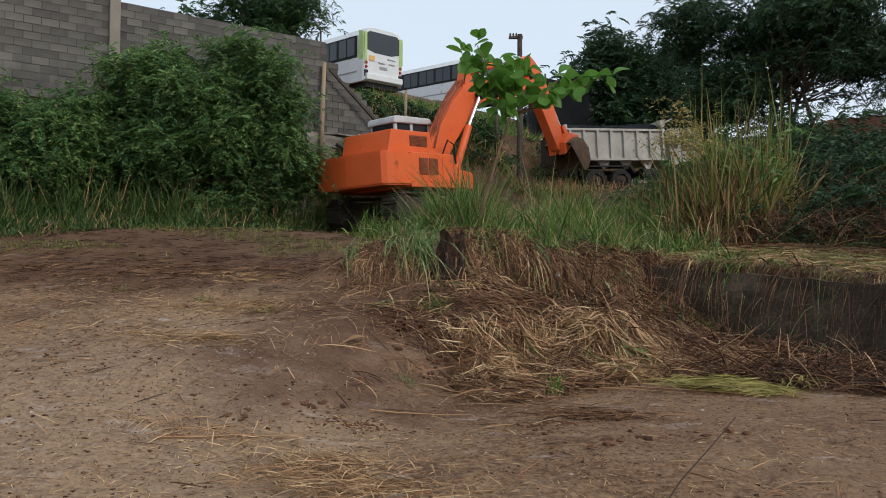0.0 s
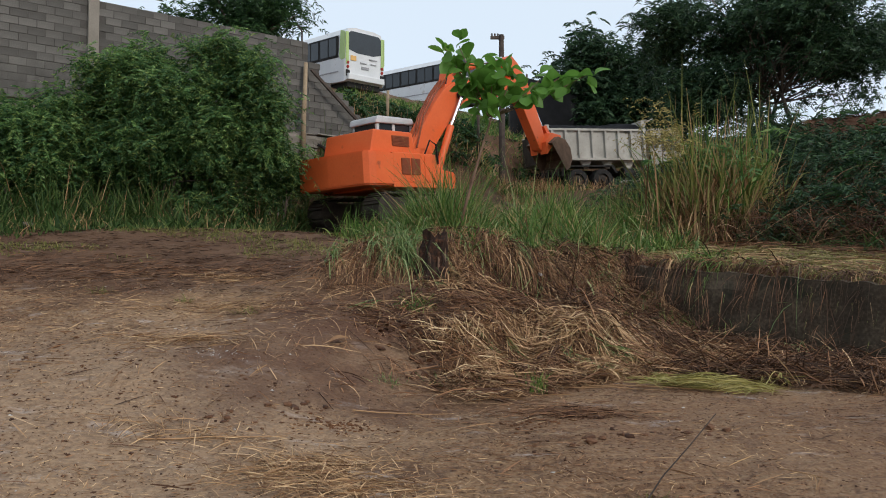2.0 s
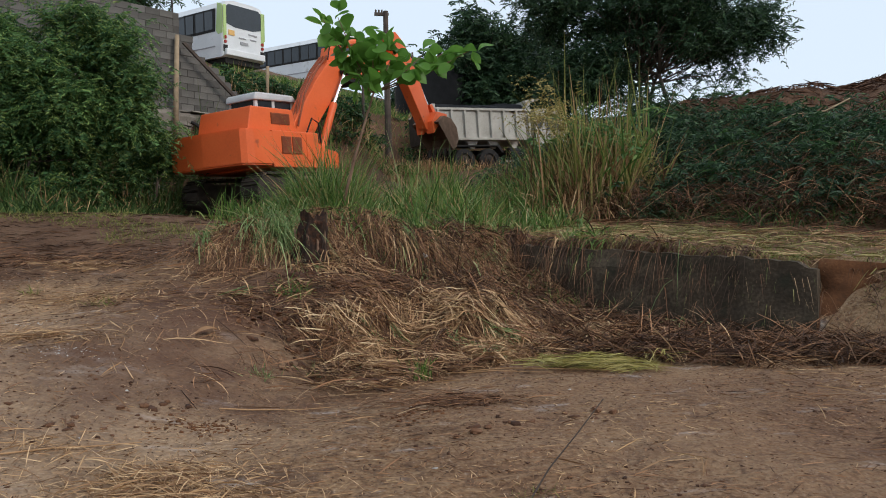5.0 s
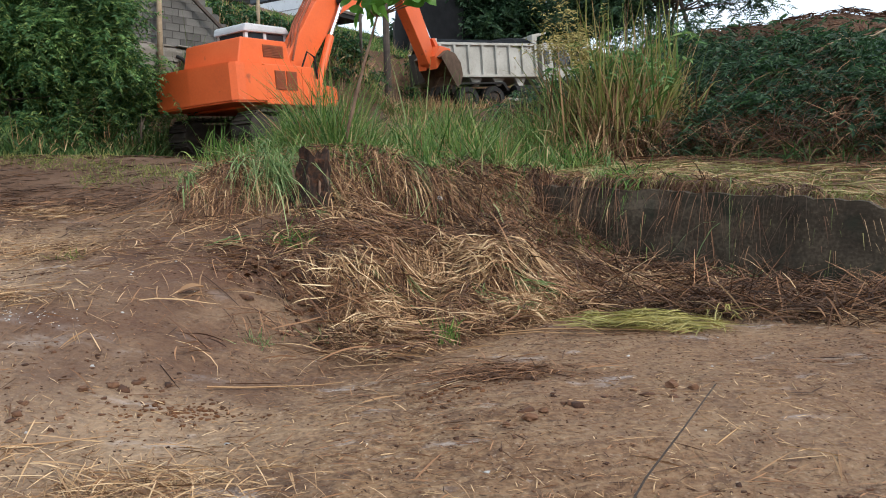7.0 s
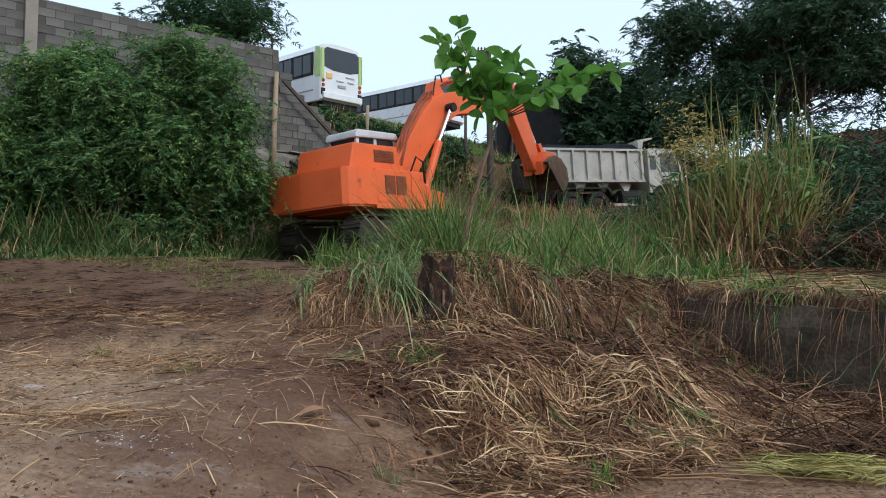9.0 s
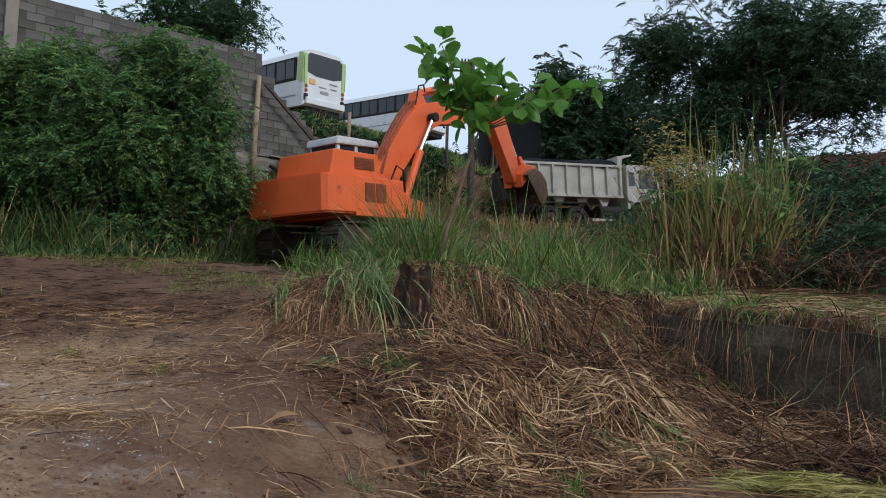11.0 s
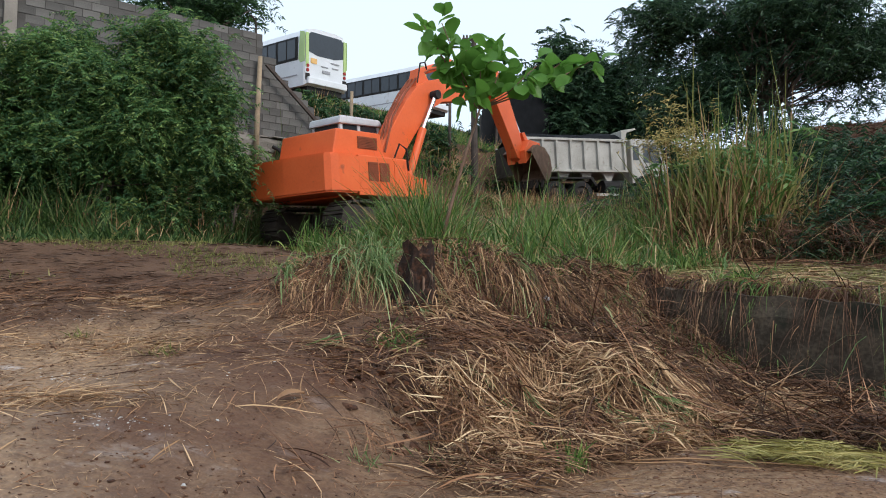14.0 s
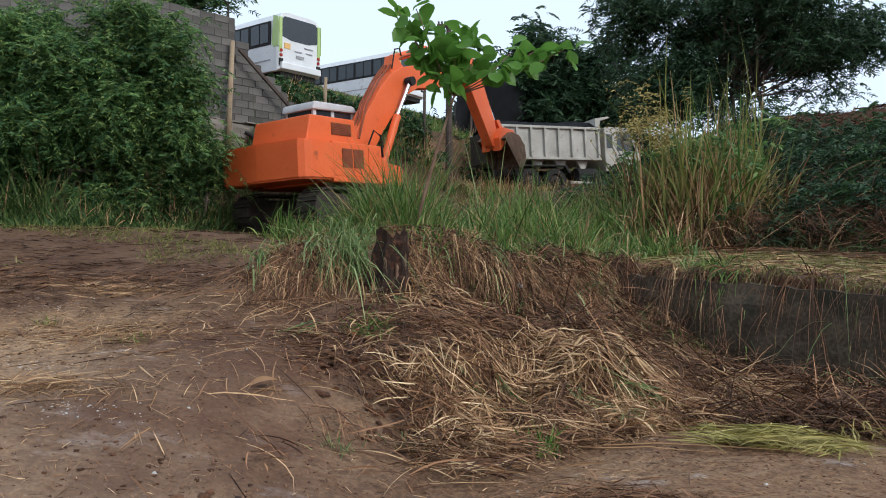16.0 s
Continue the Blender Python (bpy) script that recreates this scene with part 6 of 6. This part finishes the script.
cl = np.column_stack([pts, H(pts[:, 0], pts[:, 1]) + r2.uniform(0.3, 0.9, len(pts))])
v, q = leaf_cloud(cl, 0.25, 20, 0.34, 6, (0.11, 0.034), r2)
tagged(np_mesh("bank_scrub_bright", v, q, M_LEAFD), "brighter green leafy sprays on the bank", "scrub", kind="stuff")
standing("bank_grass", M_GRASSD, scatter(2300, uni(4, 20, 6, 24, bd), r2), 0.8, 0.02, 0.6, 1.0, r2, "drooping grass tufts on the overgrown bank", "grass", 4, 7, 0.12)
lying("bank_brush", M_STRAWD, scatter(11000, uni(4, 20, 6, 22, lambda x, y: bd(x, y) * sstep(7.5, 4.5, along(W0, WN, x, y))), r2), 0.7, 0.009, -40, 120, 0.6, r2, "heap of brown cut brushwood along the bank", "brush", arc=0.3, tuft=12)
lying("bank_brush_dark", M_ROOT, scatter(16000, uni(4, 20, 6, 22, bd), r2), 0.6, 0.010, -40, 120, 0.5, r2, "dark tangled stalks over the bank", "brush", arc=0.3, tuft=10)
lying("bank_brush_pale", M_STRAW, scatter(500, uni(4, 20, 6, 22, bd), r2), 0.8, 0.014, -40, 70, 0.6, r2, "pale dry stalks over the bank", "brush", arc=0.3)
# branch on the bank, thin stick in the bare ground
br = link_bm("dead_branch", tube([(9.3, 15.0, 4.3), (9.8, 14.8, 4.55), (10.4, 14.7, 4.6), (10.9, 14.6, 4.85)], [0.035, 0.03, 0.022, 0.012], 7), M_WOOD, smooth=True)
tagged(br, "bare pale dead branch lying on the scrub bank", "branch")
SX, SY = 1.33, 4.86
SZ = float(H(SX, SY))
stick = link_bm("stick", tube([(SX, SY, SZ - 0.03), (SX + 0.14, SY + 0.02, SZ + 0.16), (SX + 0.34, SY + 0.05, SZ + 0.36), (SX + 0.5, SY + 0.06, SZ + 0.54)], [0.006, 0.005, 0.004, 0.003], 6), M_WOODD)
tagged(stick, "thin dark twig standing in the bare ground", "twig")
xy = np.column_stack([r2.normal(size=90) * 0.10 + SX + 0.05, r2.normal(size=90) * 0.06 + SY])
standing("stick_tuft", M_GRASSY, xy, 0.10, 0.005, 0.9, 0.3, r2, "small dry grass tuft round a twig", "grass", 3)
# clods and stones
def clods(name, material, xy, size, rng, label, category):
    n = len(xy)
    o = np.array([(-1, -1, -0.5), (1, -1, -0.5), (1, 1, -0.5), (-1, 1, -0.5), (-0.7, -0.7, 0.5), (0.7, -0.7, 0.5), (0.7, 0.7, 0.5), (-0.7, 0.7, 0.5)], float)
    s = size * rng.uniform(0.3, 1.4, (n, 1, 1)) * rng.uniform(0.6, 1.2, (n, 1, 3)) / 2
    v = (o[None] + rng.normal(size=(n, 8, 3)) * 0.22) * s
    a = rng.uniform(0, 6.28, n)
    c, sn = np.cos(a)[:, None], np.sin(a)[:, None]
    w = np.stack([v[..., 0] * c - v[..., 1] * sn, v[..., 0] * sn + v[..., 1] * c, v[..., 2] * 0.8], -1)
    w += np.column_stack([xy, H(xy[:, 0], xy[:, 1])])[:, None]
    f = np.array([(0, 3, 2, 1), (4, 5, 6, 7), (0, 1, 5, 4), (1, 2, 6, 5), (2, 3, 7, 6), (3, 0, 4, 7)])
    q = (np.arange(n)[:, None, None] * 8 + f[None]).reshape(-1, 4)
    return tagged(np_mesh(name, w.reshape(-1, 3), q, material), label, category, kind="stuff")


clods("crumbs", M_CLOD, scatter(16000, uni(-7, 7, 3, 11.5), r2), 0.014, r2, "fine dark crumbs of earth on bare ground", "clods")
clods("earth_clods", M_CLOD, scatter(2000, uni(-8, 7, 3, 13, lambda x, y: np.clip(vnoise(x, y, 0.9) * 2.4, 0, 1)), r2), 0.028, r2, "small dark clods of earth on bare ground", "clods")
clods("bank_crumbs", M_CLOD, scatter(9000, uni(-1.2, 4.6, 8.6, 12.4, slope_part), r2), 0.035, r2, "dark reddish crumbs of earth on the bank", "clods")
clods("bank_clods", M_CLOD, scatter(1500, uni(-0.8, 5, 7.8, 13, slope_part), r2), 0.07, r2, "dark lumps of earth between the straw", "clods")
for cx, cy, n in ((-1.0, 6.9, 10), (-1.5, 6.4, 7), (1.35, 6.9, 26), (2.1, 6.2, 9), (1.5, 6.1, 12)):
    xy = np.column_stack([r2.normal(size=n) * 0.13 + cx, r2.normal(size=n) * 0.09 + cy])
    clods("clod_heap", M_CLOD, xy, 0.06, r2, "dark clods of turned earth on bare ground", "clods")
clods("pebbles", M_LIME, scatter(160, uni(-7, 6, 3, 12), r2), 0.022, r2, "small pale pebbles on bare earth", "pebbles")

for cx, cy, n, sx in ((-1.95, 7.62, 70, 0.16), (-2.55, 8.5, 40, 0.14), (-3.3, 10.3, 40, 0.2)):
    xy = np.column_stack([r2.normal(size=n) * sx + cx, r2.normal(size=n) * sx * 0.45 + cy])
    clods("lime_crumbs", M_LIME, xy, 0.013, r2, "patch of white lime crumbs on bare earth", "lime")

# ---- small loose things ----


def crumpled(name, place, size, material, seed, label, category, flat=0.6):
    """A small crumpled lump."""
    bm = bmesh.new()
    bmesh.ops.create_icosphere(bm, subdivisions=2, radius=0.5)
    rr = random.Random(seed)
    for v in bm.verts:
        v.co *= 1 + rr.uniform(-0.28, 0.22)
        v.co = Vector((v.co.x * size, v.co.y * size * 0.8, v.co.z * size * flat))
    ob = link_bm(name, bm, material)
    ob.location = place
    return tagged(ob, label, category)


def on(x, y, up=0.0):
    return (x, y, float(H(x, y)) + up)


crumpled("plastic_bag", on(1.72, 11.75, 0.06), 0.08, M_CABW, 1, "small crumpled white plastic bag in the straw", "bag", 0.9)
crumpled("concrete_lump", on(-8.2, 16.2, 0.08), 0.28, M_LEDGE, 2, "pale broken concrete lump in the grass", "rubble")
for i, (x, y, s) in enumerate(((2.3, 6.35, 0.10), (2.42, 6.28, 0.07), (1.25, 5.95, 0.09), (1.36, 6.05, 0.06), (1.1, 5.9, 0.05), (-1.35, 6.75, 0.07), (-1.2, 6.85, 0.08), (-1.05, 6.95, 0.05))):
    crumpled("earth_clod", on(x, y, s * 0.15), s, M_CLOD, 10 + i, "dark lump of turned earth on bare ground", "clod", 0.6)
# pale dry leaf on the bare slope
bm = bmesh.new()
rows = []
for i in range(6):
    t = i / 5
    w = 0.05 * math.sin(math.pi * (0.08 + 0.9 * t)) ** 0.8
    z = 0.012 + 0.03 * math.sin(t * 3.1)
    rows.append([bm.verts.new((t * 0.20, -w, z + 0.012)), bm.verts.new((t * 0.20, 0, z)), bm.verts.new((t * 0.20, w, z + 0.018))])
for a, b in zip(rows, rows[1:]):
    for k in (0, 1):
        bm.faces.new((a[k], b[k], b[k + 1], a[k + 1]))
dry = link_bm("dry_leaf", bm, M_STRAW)
dry.matrix_world = pose(*on(-1.0, 8.2, 0.01), 10, -8, 20)
tagged(dry, "large pale dry leaf lying on bare earth", "leaf")
# reddish crumbled earth and dark litter spots
for cx, cy, n, m in ((-0.75, 6.55, 160, M_REDEARTH), (1.3, 6.9, 120, M_CLOD), (0.9, 6.6, 70, M_REDEARTH)):
    xy = np.column_stack([r2.normal(size=n) * 0.20 + cx, r2.normal(size=n) * 0.10 + cy])
    clods("crumbled_earth", m, xy, 0.03, r2, "patch of crumbled reddish earth on bare ground", "clods")
xy = np.column_stack([r2.normal(size=420) * 0.32 + 1.35, r2.normal(size=420) * 0.13 + 6.9])
lying("dark_patch_straw", M_STRAWD, xy, 0.22, 0.006, 10, 60, 0.03, r2, "small patch of dark straw and roots", "straw", 3, 0.05)
# young tufts on the bare slope
for cx, cy in ((-2.95, 9.6), (-2.1, 9.1), (-0.35, 7.75), (-4.2, 10.2), (0.15, 8.0)):
    xy = np.column_stack([r2.normal(size=46) * 0.07 + cx, r2.normal(size=46) * 0.05 + cy])
    standing("small_tuft", M_GRASSY if cx < -1 else M_GRASSL, xy, 0.17, 0.007, 0.6, 0.4, r2, "small grass tuft sprouting on bare earth", "grass", 3)
# long loose stalks dragged over the ground
for x, y, a, L in ((-1.6, 6.0, 20, 1.1), (0.4, 4.3, 14, 1.3), (2.4, 8.0, -14, 1.6), (3.6, 9.3, 25, 1.3), (1.9, 8.0, -20, 1.1), (-0.2, 7.0, 8, 0.9)):
    c, s = math.cos(radians(a)), math.sin(radians(a))
    pts = [(x + c * L * (t - 0.5), y + s * L * (t - 0.5), float(H(x + c * L * (t - 0.5), y + s * L * (t - 0.5))) + 0.02) for t in (0, 0.25, 0.5, 0.75, 1)]
    st_ob = link_bm("loose_stalk", tube(pts, [0.007, 0.007, 0.006, 0.005, 0.003], 5), M_STRAW)
    tagged(st_ob, "long dry stalk lying on the bare ground", "stalk", "loose stalks")
